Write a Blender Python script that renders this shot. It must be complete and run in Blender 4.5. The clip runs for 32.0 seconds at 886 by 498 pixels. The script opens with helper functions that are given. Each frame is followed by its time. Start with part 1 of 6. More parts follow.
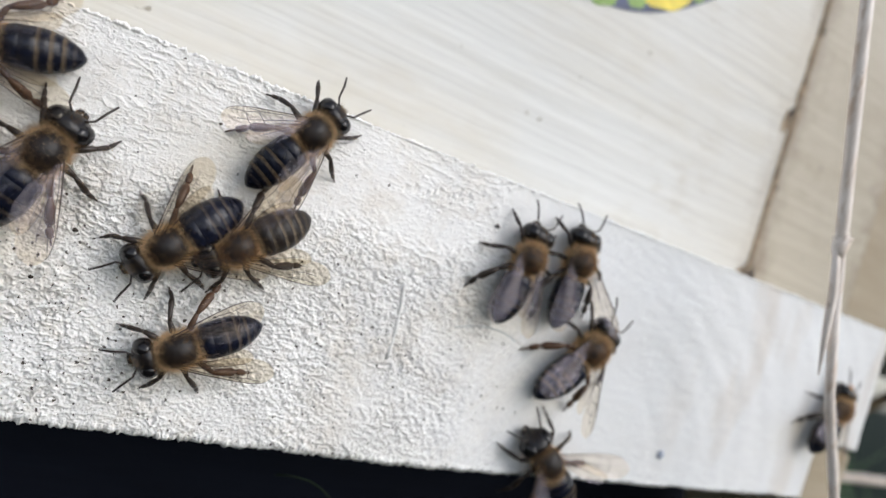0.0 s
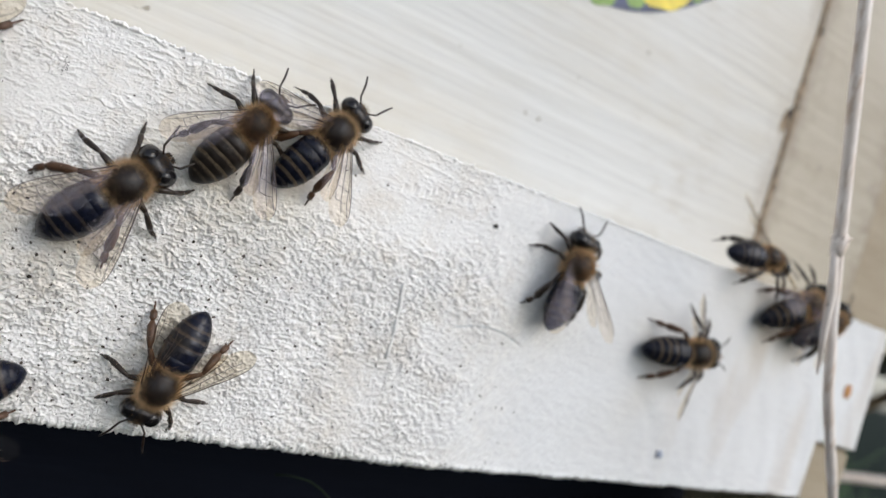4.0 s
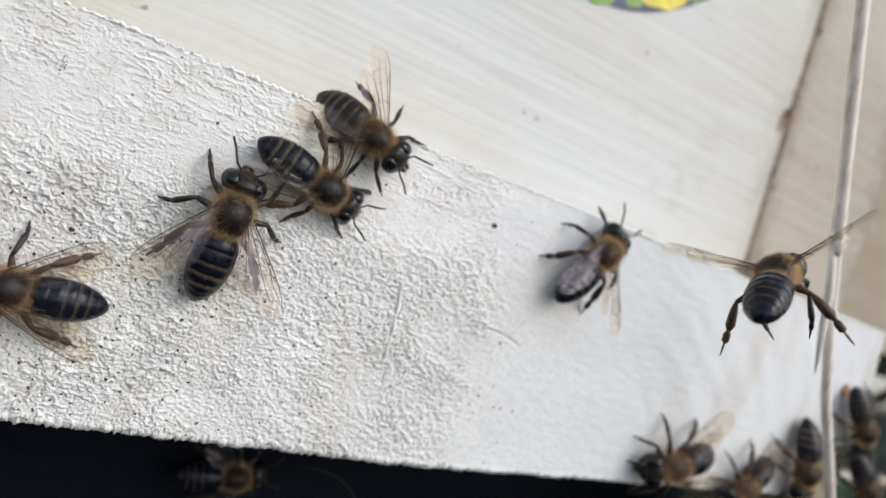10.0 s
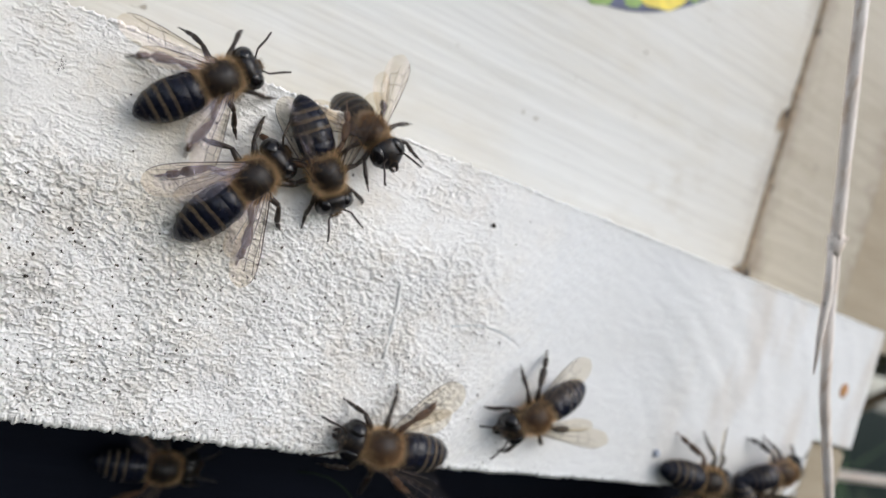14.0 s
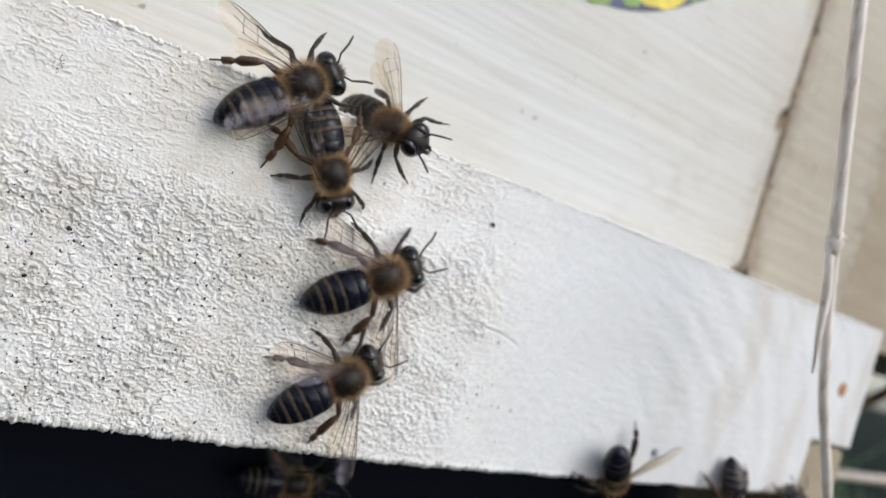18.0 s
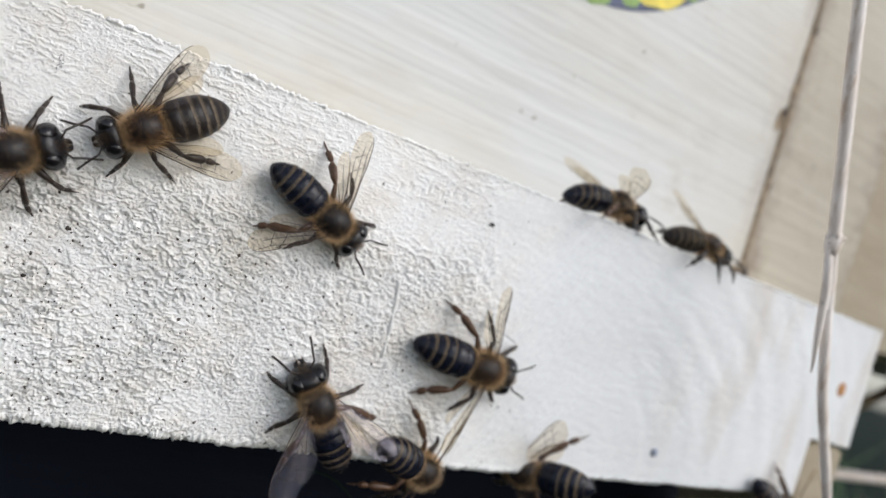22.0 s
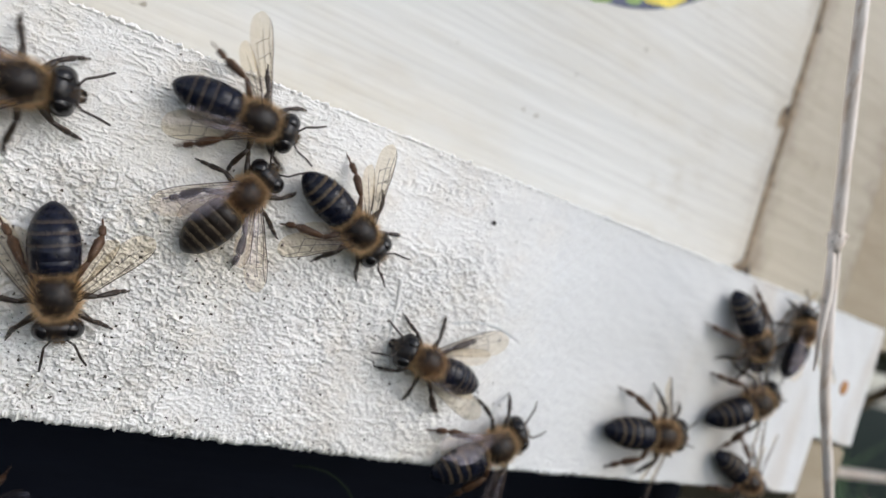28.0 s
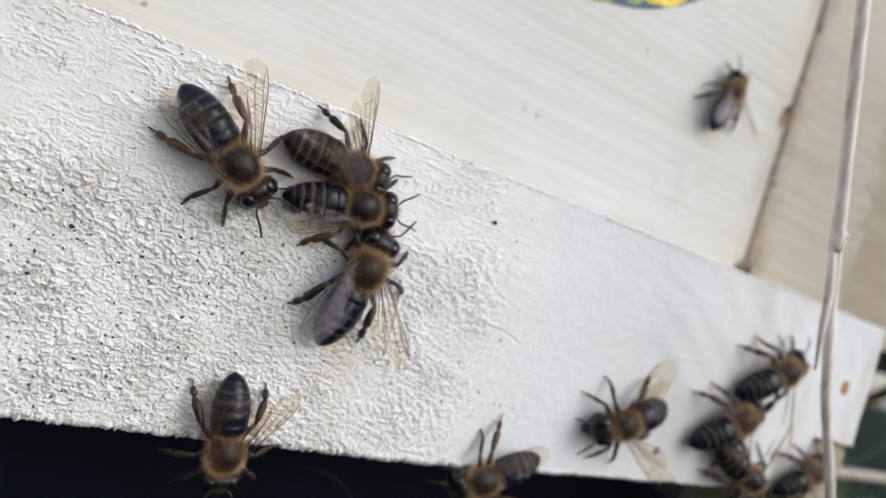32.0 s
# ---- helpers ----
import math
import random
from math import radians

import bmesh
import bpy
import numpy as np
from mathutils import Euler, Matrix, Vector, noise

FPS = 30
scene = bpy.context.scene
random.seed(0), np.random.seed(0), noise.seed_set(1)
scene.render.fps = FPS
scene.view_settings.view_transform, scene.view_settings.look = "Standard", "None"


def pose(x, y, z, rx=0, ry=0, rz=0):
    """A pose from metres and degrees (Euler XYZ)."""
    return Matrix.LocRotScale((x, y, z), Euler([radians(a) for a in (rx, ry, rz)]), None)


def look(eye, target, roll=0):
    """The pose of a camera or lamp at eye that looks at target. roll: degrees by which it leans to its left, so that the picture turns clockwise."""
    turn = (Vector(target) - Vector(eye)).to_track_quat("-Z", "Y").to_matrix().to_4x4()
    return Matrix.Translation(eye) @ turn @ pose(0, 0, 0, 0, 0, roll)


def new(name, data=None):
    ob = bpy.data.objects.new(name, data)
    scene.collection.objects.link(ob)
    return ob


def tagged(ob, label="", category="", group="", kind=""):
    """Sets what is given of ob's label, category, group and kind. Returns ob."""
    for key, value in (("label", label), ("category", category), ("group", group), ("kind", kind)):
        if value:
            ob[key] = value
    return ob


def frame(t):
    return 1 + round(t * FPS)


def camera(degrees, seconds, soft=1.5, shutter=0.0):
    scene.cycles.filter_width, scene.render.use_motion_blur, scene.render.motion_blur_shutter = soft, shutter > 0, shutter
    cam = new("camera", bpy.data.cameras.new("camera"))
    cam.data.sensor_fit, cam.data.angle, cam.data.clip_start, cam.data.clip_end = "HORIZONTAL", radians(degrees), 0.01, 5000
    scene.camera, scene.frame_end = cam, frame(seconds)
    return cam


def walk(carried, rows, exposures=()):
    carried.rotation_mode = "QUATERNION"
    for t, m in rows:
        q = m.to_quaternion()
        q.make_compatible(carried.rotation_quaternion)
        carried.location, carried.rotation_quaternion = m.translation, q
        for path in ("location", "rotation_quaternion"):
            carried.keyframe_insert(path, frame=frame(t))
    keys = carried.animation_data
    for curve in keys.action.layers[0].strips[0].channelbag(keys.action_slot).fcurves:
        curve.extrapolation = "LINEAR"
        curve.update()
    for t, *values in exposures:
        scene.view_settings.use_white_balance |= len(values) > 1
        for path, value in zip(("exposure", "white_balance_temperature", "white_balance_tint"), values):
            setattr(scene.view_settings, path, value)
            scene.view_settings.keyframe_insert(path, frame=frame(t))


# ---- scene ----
import itertools

SECONDS = 32.0
MM = 0.001

# ---- camera: hand-held close to the left part of the plank, drifting by a fraction of a degree ----
EYE = Vector((0.0, -0.0675, 0.0))
AXES = Matrix(((0.846996, -0.278618, -0.452736), (-0.437818, 0.117438, -0.89136), (0.301518, 0.953195, -0.022514)))


def aim(yaw, pitch):
    """The camera's pose, turned by small angles in degrees to its left and upwards."""
    return Matrix.Translation(EYE) @ AXES.to_4x4() @ pose(0, 0, 0, pitch, yaw, 0)


cam = camera(67, SECONDS, soft=1.5, shutter=0.3)
cam.data.dof.use_dof, cam.data.dof.focus_distance, cam.data.dof.aperture_fstop = True, 0.061, 21
walk(cam, [
    (0, aim(0.218, 0.058)), (3, aim(0.145, 0.048)), (6, aim(0.073, 0.01)), (9, aim(0.0, 0.0)), (13, aim(-0.073, 0.0)), (17, aim(-0.169, -0.058)), (19, aim(-0.193, -0.073)), (22, aim(-0.242, -0.073)), (24, aim(-0.242, -0.097)), (25, aim(-0.121, -0.145)), (28, aim(-0.073, -0.232)), (32, aim(0.0, -0.252))],
    exposures=[(0, 0.10), (1.2, 0.10), (2.2, 0.03), (7, 0.03), (8, 0.04), (25, 0.05), (28, 0.04), (32, 0.03)])

# ---- light: bright overcast sky, a broad veiled sun from above and from the open side ----
world = bpy.data.worlds.new("overcast_sky")
scene.world = world
world.use_nodes = True
wn = world.node_tree.nodes
sky = wn.new("ShaderNodeTexSky")
sky.sky_type, sky.sun_disc = "NISHITA", False
sky.sun_elevation, sky.sun_rotation = radians(35), radians(147)
sky.dust_density, sky.air_density, sky.ozone_density = 1.5, 1.0, 2.0
grey = wn.new("ShaderNodeHueSaturation")
grey.inputs["Saturation"].default_value = 0.45
world.node_tree.links.new(sky.outputs[0], grey.inputs["Color"])
world.node_tree.links.new(grey.outputs[0], wn["Background"].inputs[0])
wn["Background"].inputs[1].default_value = 0.195
sun = new("sun", bpy.data.lights.new("sun", "SUN"))
sun.data.energy, sun.data.angle, sun.data.color = 1.05, radians(35), (1.0, 0.985, 0.98)
sun.matrix_world = look((0.6, -0.76, 0.82), (0, 0, 0))
tagged(sun, kind="structure")


# ---- materials ----
class Nodes:
    def __init__(self, name, rough=0.5, metal=0.0, spec=0.5):
        self.m = bpy.data.materials.new(name)
        self.m.use_nodes = True
        self.t = self.m.node_tree
        self.b = self.t.nodes["Principled BSDF"]
        self.b.inputs["Roughness"].default_value = rough
        self.b.inputs["Metallic"].default_value = metal
        self.b.inputs["Specular IOR Level"].default_value = spec

    def put(self, kind, **inputs):
        n = self.t.nodes.new("ShaderNode" + kind)
        for key, value in inputs.items():
            key = key.replace("_", " ")
            if isinstance(value, bpy.types.NodeSocket):
                self.t.links.new(value, n.inputs[key])
            else:
                n.inputs[key].default_value = value
        return n

    def where(self, scale=(1, 1, 1), kind="Object"):
        c = self.t.nodes.new("ShaderNodeTexCoord")
        m = self.put("Mapping", Vector=c.outputs[kind], Scale=scale)
        return m.outputs[0]

    def noise(self, at, scale, detail=4.0, rough=0.55):
        return self.put("TexNoise", Vector=at, Scale=scale, Detail=detail, Roughness=rough).outputs["Fac"]

    def ramp(self, fac, *stops):
        n = self.put("ValToRGB", Fac=fac)
        e = n.color_ramp.elements
        while len(e) < len(stops):
            e.new(0.5)
        for el, (p, c) in zip(e, stops):
            el.position, el.color = p, (*c, 1) if len(c) == 3 else c
        return n.outputs[0]

    def mix(self, fac, a, b, blend="MIX"):
        n = self.t.nodes.new("ShaderNodeMix")
        n.data_type, n.blend_type = "RGBA", blend
        for socket, value in ((n.inputs[0], fac), (n.inputs[6], a), (n.inputs[7], b)):
            if isinstance(value, bpy.types.NodeSocket):
                self.t.links.new(value, socket)
            elif isinstance(value, tuple):
                socket.default_value = (*value, 1)
            else:
                socket.default_value = value
        return n.outputs[2]

    def colour(self, c):
        if isinstance(c, tuple):
            self.b.inputs["Base Color"].default_value = (*c, 1)
        else:
            self.t.links.new(c, self.b.inputs["Base Color"])
        return self

    def bump(self, height, distance, strength=1.0):
        n = self.put("Bump", Height=height, Distance=distance, Strength=strength)
        self.t.links.new(n.outputs[0], self.b.inputs["Normal"])
        return self


def white_paint():
    k = Nodes("white_paint_on_sawn_wood", 0.8, spec=0.15)
    at = k.where()
    x = k.put("SeparateXYZ", Vector=at).outputs[0]
    ragged = k.put("Math", Value=x)
    ragged.operation = "MULTIPLY_ADD"
    ragged.inputs[1].default_value = 1.0
    k.t.links.new(k.put("MapRange", Value=k.noise(at, 160, 4, 0.7), From_Min=0.0, From_Max=1.0, To_Min=-0.012, To_Max=0.012).outputs[0], ragged.inputs[2])
    rough_side = k.put("MapRange", Value=ragged.outputs[0], From_Min=0.036, From_Max=0.052, To_Min=1.0, To_Max=0.0).outputs[0]
    c = k.ramp(k.noise(at, 45, 3), (0.35, (0.90, 0.885, 0.855)), (0.7, (0.935, 0.925, 0.91)))
    c = k.mix(rough_side, k.ramp(k.noise(k.where((0.4, 1, 1)), 80, 4), (0.35, (0.75, 0.752, 0.75)), (0.7, (0.805, 0.812, 0.82))), c)
    grime = k.ramp(k.noise(at, 130, 6, 0.75), (0.47, (0, 0, 0)), (0.74, (0.5, 0.5, 0.5)))
    grime = k.mix(1.0, grime, rough_side, "MULTIPLY")
    c = k.mix(grime, c, (0.69, 0.60, 0.48))
    # pinholes left by bubbles in the paint, coloured dark brown
    wob = k.mix(0.0005, at, k.put("TexNoise", Vector=at, Scale=2500.0).outputs["Color"], "ADD")
    flat = k.put("SeparateXYZ", Vector=wob)
    cells = k.put("TexVoronoi", Vector=k.put("CombineXYZ", X=flat.outputs[0], Y=flat.outputs[2]).outputs[0], Scale=1050.0, Randomness=1.0)
    cells.voronoi_dimensions = "2D"
    few = k.put("SeparateXYZ", Vector=cells.outputs["Color"])
    size = k.put("MapRange", Value=few.outputs[1], From_Min=0.0, From_Max=1.0, To_Min=0.02, To_Max=0.15).outputs[0]
    hole = k.put("Math", Value=cells.outputs["Distance"])
    hole.operation = "LESS_THAN"
    k.t.links.new(size, hole.inputs[1])
    zone = k.ramp(k.noise(at, 75, 3), (0.33, (0.03, 0.03, 0.03)), (0.62, (0.75, 0.75, 0.75)))
    z = k.put("SeparateXYZ", Vector=at).outputs[2]
    lower = k.put("MapRange", Value=z, From_Min=-0.004, From_Max=0.003, To_Min=1.0, To_Max=0.0).outputs[0]
    pitted = k.put("MapRange", Value=z, From_Min=-0.0075, From_Max=-0.0025, To_Min=1.0, To_Max=0.0).outputs[0]
    zone = k.mix(1.0, k.mix(1.0, zone, rough_side, "MULTIPLY"), k.mix(pitted, (0.06, 0.06, 0.06), (1.0, 1.0, 1.0)), "MULTIPLY")
    some = k.put("Math", Value=few.outputs[0])
    some.operation = "LESS_THAN"
    k.t.links.new(zone, some.inputs[1])
    pit = k.mix(1.0, hole.outputs[0], some.outputs[0], "MULTIPLY")
    c = k.mix(pit, c, (0.10, 0.085, 0.07))
    stain = k.ramp(k.noise(k.where((1.0, 1, 0.35)), 95, 3), (0.52, (0, 0, 0)), (0.72, (0.55, 0.55, 0.55)))
    far = k.put("MapRange", Value=x, From_Min=0.070, From_Max=0.084, To_Min=0.0, To_Max=1.0).outputs[0]
    c = k.mix(k.mix(1.0, stain, far, "MULTIPLY"), c, (0.60, 0.52, 0.43))
    k.colour(c)
    # torn flakes and crumbs of dried paint: flat tops with steep ragged rims
    warp = k.mix(0.0011, at, k.put("TexNoise", Vector=at, Scale=1300.0, Detail=5.0, Roughness=0.65).outputs["Color"], "ADD")
    lying = k.put("Mapping", Vector=warp, Scale=(0.5, 1, 1)).outputs[0]
    plates = k.ramp(k.put("TexNoise", Vector=lying, Scale=2100.0, Detail=1.5).outputs["Fac"], (0.45, (0, 0, 0)), (0.61, (1, 1, 1)))
    crumbs = k.ramp(k.put("TexNoise", Vector=warp, Scale=3000.0, Detail=1.0).outputs["Fac"], (0.44, (0, 0, 0)), (0.64, (0.55, 0.55, 0.55)))
    drawn = k.put("Mapping", Vector=warp, Scale=(0.36, 1, 1)).outputs[0]
    strokes = k.ramp(k.put("TexNoise", Vector=drawn, Scale=1700.0, Detail=3.0).outputs["Fac"], (0.55, (0, 0, 0)), (0.65, (0.7, 0.7, 0.7)))
    plates = k.mix(lower, strokes, k.mix(0.55, (0.0, 0.0, 0.0), plates))
    crumbs = k.mix(lower, k.mix(0.3, (0.0, 0.0, 0.0), crumbs), crumbs)
    crisp = k.ramp(k.put("TexNoise", Vector=lying, Scale=5200.0, Detail=2.0).outputs["Fac"], (0.50, (0, 0, 0)), (0.57, (0.22, 0.22, 0.22)))
    fine = k.noise(k.where((0.6, 1, 1)), 4200, 4, 0.75)
    h = k.mix(1.0, k.mix(1.0, plates, crumbs, "ADD"), k.mix(1.0, crisp, k.mix(0.12, (0.0, 0.0, 0.0), fine), "ADD"), "ADD")
    h = k.mix(1.0, h, k.ramp(k.noise(at, 210, 4, 0.65), (0.34, (0.45, 0.45, 0.45)), (0.56, (1, 1, 1))), "MULTIPLY")
    h = k.mix(1.0, h, k.mix(0.9, (0.0, 0.0, 0.0), pit), "SUBTRACT")
    strength = k.put("MapRange", Value=ragged.outputs[0], From_Min=0.036, From_Max=0.050, To_Min=1.0, To_Max=0.30).outputs[0]
    calm = k.put("MapRange", Value=x, From_Min=0.008, From_Max=0.024, To_Min=0.0, To_Max=0.5).outputs[0]
    calm = k.mix(1.0, calm, k.mix(lower, (1.0, 1.0, 1.0), (0.0, 0.0, 0.0)), "MULTIPLY")
    calm = k.mix(1.0, calm, k.put("MapRange", Value=x, From_Min=0.027, From_Max=0.033, To_Min=1.0, To_Max=0.0).outputs[0], "MULTIPLY")
    strength = k.mix(calm, strength, (0.0, 0.0, 0.0))
    n = k.put("Bump", Height=h, Distance=0.0001, Strength=strength)
    k.t.links.new(n.outputs[0], k.b.inputs["Normal"])
    return k.m


def wall_paint(name, light, dark, streak, edge=0.0):
    k = Nodes(name, 0.5)
    grain = k.noise(k.where((0.05, 1, 1)), 260, 4, 0.6)
    c = k.ramp(k.noise(k.where((0.3, 1, 1)), 42, 5, 0.6), (0.42, light), (0.60, dark))
    c = k.mix(k.ramp(k.noise(k.where((0.45, 1, 1)), 130, 5, 0.65), (0.48, (0, 0, 0)), (0.68, (0.6, 0.6, 0.6))), c, light)
    c = k.mix(k.ramp(grain, (0.56, (0, 0, 0)), (0.80, (0.165, 0.165, 0.165))), c, streak)
    c = k.mix(k.ramp(k.noise(k.where((0.4, 1, 1)), 75, 4), (0.58, (0, 0, 0)), (0.75, (0.4, 0.4, 0.4))), c, streak)
    dots = k.ramp(k.noise(k.where(), 420, 1), (0.78, (0, 0, 0)), (0.82, (1, 1, 1)))
    c = k.mix(dots, c, (0.3, 0.27, 0.22))
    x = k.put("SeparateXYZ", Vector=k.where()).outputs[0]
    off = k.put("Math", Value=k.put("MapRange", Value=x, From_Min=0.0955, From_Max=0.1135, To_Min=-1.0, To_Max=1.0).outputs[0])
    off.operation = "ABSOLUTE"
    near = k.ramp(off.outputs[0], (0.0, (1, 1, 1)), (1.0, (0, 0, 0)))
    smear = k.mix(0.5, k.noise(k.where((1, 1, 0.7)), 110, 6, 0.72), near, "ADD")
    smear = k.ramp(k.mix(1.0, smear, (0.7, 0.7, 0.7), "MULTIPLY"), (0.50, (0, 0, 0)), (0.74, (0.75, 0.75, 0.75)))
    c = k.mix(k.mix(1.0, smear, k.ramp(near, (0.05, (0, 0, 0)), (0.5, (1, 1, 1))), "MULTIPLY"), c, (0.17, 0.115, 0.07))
    blots = k.ramp(k.noise(k.where((0.5, 1, 1)), 210, 4, 0.7), (0.50, (0, 0, 0)), (0.66, (0.55, 0.55, 0.55)))
    patch = k.ramp(k.noise(k.where(), 42, 2), (0.52, (0, 0, 0)), (0.68, (0.7, 0.7, 0.7)))
    c = k.mix(k.mix(1.0, blots, patch, "MULTIPLY"), c, streak)
    yellow = k.put("MapRange", Value=x, From_Min=0.066, From_Max=0.104, To_Min=0.0, To_Max=0.8).outputs[0]
    cloud = k.ramp(k.noise(k.where((0.5, 1, 1)), 38, 5, 0.6), (0.38, (0.25, 0.25, 0.25)), (0.62, (1, 1, 1)))
    if edge:
        worn = k.put("MapRange", Value=x, From_Min=edge - 0.008, From_Max=edge, To_Min=0.0, To_Max=1.0).outputs[0]
        rub = k.ramp(k.noise(k.where((0.6, 1, 1)), 240, 4, 0.7), (0.40, (0, 0, 0)), (0.62, (0.9, 0.9, 0.9)))
        c = k.mix(k.mix(1.0, rub, worn, "MULTIPLY"), c, (0.21, 0.15, 0.09))
    else:
        c = k.mix(k.mix(1.0, cloud, yellow, "MULTIPLY"), c, (0.53, 0.485, 0.40))
    return k.colour(c).bump(grain, 0.00045).m


def timber(name, a, b, across=1.0):
    k = Nodes(name, 0.7)
    g = k.noise(k.where((0.15, across, 1)), 220, 5, 0.65)
    return k.colour(k.mix(k.ramp(k.noise(k.where(), 35, 3), (0.4, (0, 0, 0)), (0.7, (0.5, 0.5, 0.5))), k.ramp(g, (0.3, a), (0.7, b)), b)).bump(g, 0.0004).m


def plain(name, c, rough=0.5, vary=0.3, scale=900.0, spec=0.5, bump=0.0):
    k = Nodes(name, rough, spec=spec)
    n = k.noise(k.where(), scale, 3)
    k.colour(k.ramp(n, (0.3, tuple(v * (1 - vary) for v in c)), (0.7, tuple(min(1, v * (1 + vary)) for v in c))))
    return k.bump(n, bump).m if bump else k.m


PAINT = white_paint()
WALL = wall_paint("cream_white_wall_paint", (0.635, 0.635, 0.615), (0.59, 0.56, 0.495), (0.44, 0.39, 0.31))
POST = wall_paint("yellowed_cream_paint", (0.44, 0.39, 0.305), (0.395, 0.34, 0.255), (0.27, 0.21, 0.13), 0.137)
TAN = timber("weathered_bare_pine", (0.42, 0.355, 0.26), (0.34, 0.275, 0.19))
# near-black blue: the shade below the plank is put into the wood's colour
SHADOWED = timber("wood_with_shade_in_colour", (0.0065, 0.0085, 0.016), (0.0042, 0.0055, 0.0105))
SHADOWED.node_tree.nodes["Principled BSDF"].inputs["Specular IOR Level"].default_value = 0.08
BLUE = plain("dark_blue_paint", (0.05, 0.065, 0.14), 0.5, 0.35, 300)
YELLOW = plain("yellow_paint", (0.75, 0.60, 0.06), 0.5, 0.25, 300)
GREEN = plain("leaf_green_paint", (0.22, 0.36, 0.08), 0.5, 0.3, 300)
RUST = plain("rusty_iron", (0.46, 0.22, 0.08), 0.75, 0.5, 1500)
DIRT = plain("dark_dirt", (0.04, 0.032, 0.026), 0.9, 0.5, 900)


def straw_material():
    k = Nodes("dry_straw", 0.5)
    c = k.ramp(k.noise(k.where((1, 1, 0.3)), 500, 4), (0.3, (0.70, 0.60, 0.52)), (0.7, (0.90, 0.83, 0.78)))
    c = k.mix(k.ramp(k.noise(k.where((1, 1, 0.06)), 900, 3, 0.6), (0.54, (0, 0, 0)), (0.64, (0.6, 0.6, 0.6))), c, (0.50, 0.34, 0.21))
    c = k.mix(k.ramp(k.noise(k.where(), 1400, 2), (0.72, (0, 0, 0)), (0.76, (0.9, 0.9, 0.9))), c, (0.06, 0.04, 0.03))
    return k.colour(c).bump(k.noise(k.where((1, 1, 0.1)), 1500, 3), 0.0002).m


STRAW = straw_material()
GRASS = plain("green_grass", (0.05, 0.12, 0.03), 0.5, 0.3, 200)


# ---- building helpers ----
def mesh_of(name, bm, mats, smooth=True):
    me = bpy.data.meshes.new(name)
    bm.normal_update()
    bm.to_mesh(me)
    bm.free()
    for m in mats if isinstance(mats, (list, tuple)) else [mats]:
        me.materials.append(m)
    if smooth:
        me.shade_smooth()
    return me


def part(name, bm, material, parent=None, label="", smooth=True):
    ob = new(name, bm if isinstance(bm, bpy.types.Mesh) else mesh_of(name, bm, material, smooth))
    ob.parent = parent
    return tagged(ob, label)


def block(x0, x1, y0, y1, z0, z1, edge=0.5):
    """A box with rounded edges, in millimetres."""
    bm = bmesh.new()
    bmesh.ops.create_cube(bm, size=1)
    for v in bm.verts:
        v.co = Vector(((x0 if v.co.x < 0 else x1), (y0 if v.co.y < 0 else y1), (z0 if v.co.z < 0 else z1))) * MM
    bmesh.ops.bevel(bm, geom=bm.edges[:], offset=edge * MM, segments=2, affect="EDGES")
    return bm


def tube(bm, points, radii, sides=8, cap=True, mat=0):
    """A tapered tube through points, added to bm."""
    points = [Vector(p) for p in points]
    rings = []
    for i, (p, r) in enumerate(zip(points, radii)):
        d = (points[min(i + 1, len(points) - 1)] - points[max(i - 1, 0)]).normalized()
        a = d.orthogonal().normalized() if not rings else (last - d * last.dot(d)).normalized()
        last = a
        b = d.cross(a)
        rings.append([bm.verts.new(p + (a * math.cos(w) + b * math.sin(w)) * r) for w in (2 * math.pi * k / sides for k in range(sides))])
    for r, s in zip(rings, rings[1:]):
        for k in range(sides):
            bm.faces.new((r[k], r[(k + 1) % sides], s[(k + 1) % sides], s[k])).material_index = mat
    if cap:
        bm.faces.new(rings[0][::-1]).material_index = mat
        bm.faces.new(rings[-1]).material_index = mat
    return bm


def smoothstep(a, b, v):
    v = min(1.0, max(0.0, (v - a) / (b - a)))
    return v * v * (3 - 2 * v)


# ---- the plank: sawn face thick with brushed paint, smooth towards its far end ----
def flakes(x, z, k, seed, sharp, level=0.0):
    """Ragged plates of dried paint: plateaus with steep, torn edges."""
    n = noise.noise
    u, v = n((x * 0.8, z * 0.8, seed + 0.5)), n((x * 0.8, z * 0.8, seed + 5.5))
    wx = x + 0.6 * u + 0.34 * n((x * 2.4, z * 2.4, seed + 2.5)) + 0.2 * n((x * 5.5, z * 5.5, seed + 3.5))
    wz = z + 0.6 * v + 0.34 * n((x * 2.4, z * 2.4, seed + 7.5)) + 0.2 * n((x * 5.5, z * 5.5, seed + 8.5))
    return smoothstep(level - sharp, level + sharp, n((wx * k, wz * k * 1.3, seed)))


NOTCHES = [(27.4 + 0.82 * i + 0.25 * math.sin(i * 2.3), 6.7 + 0.16 * i + 0.3 * math.sin(i * 1.7), 0.12 + 0.1 * abs(math.sin(i * 1.3))) for i in range(11)]


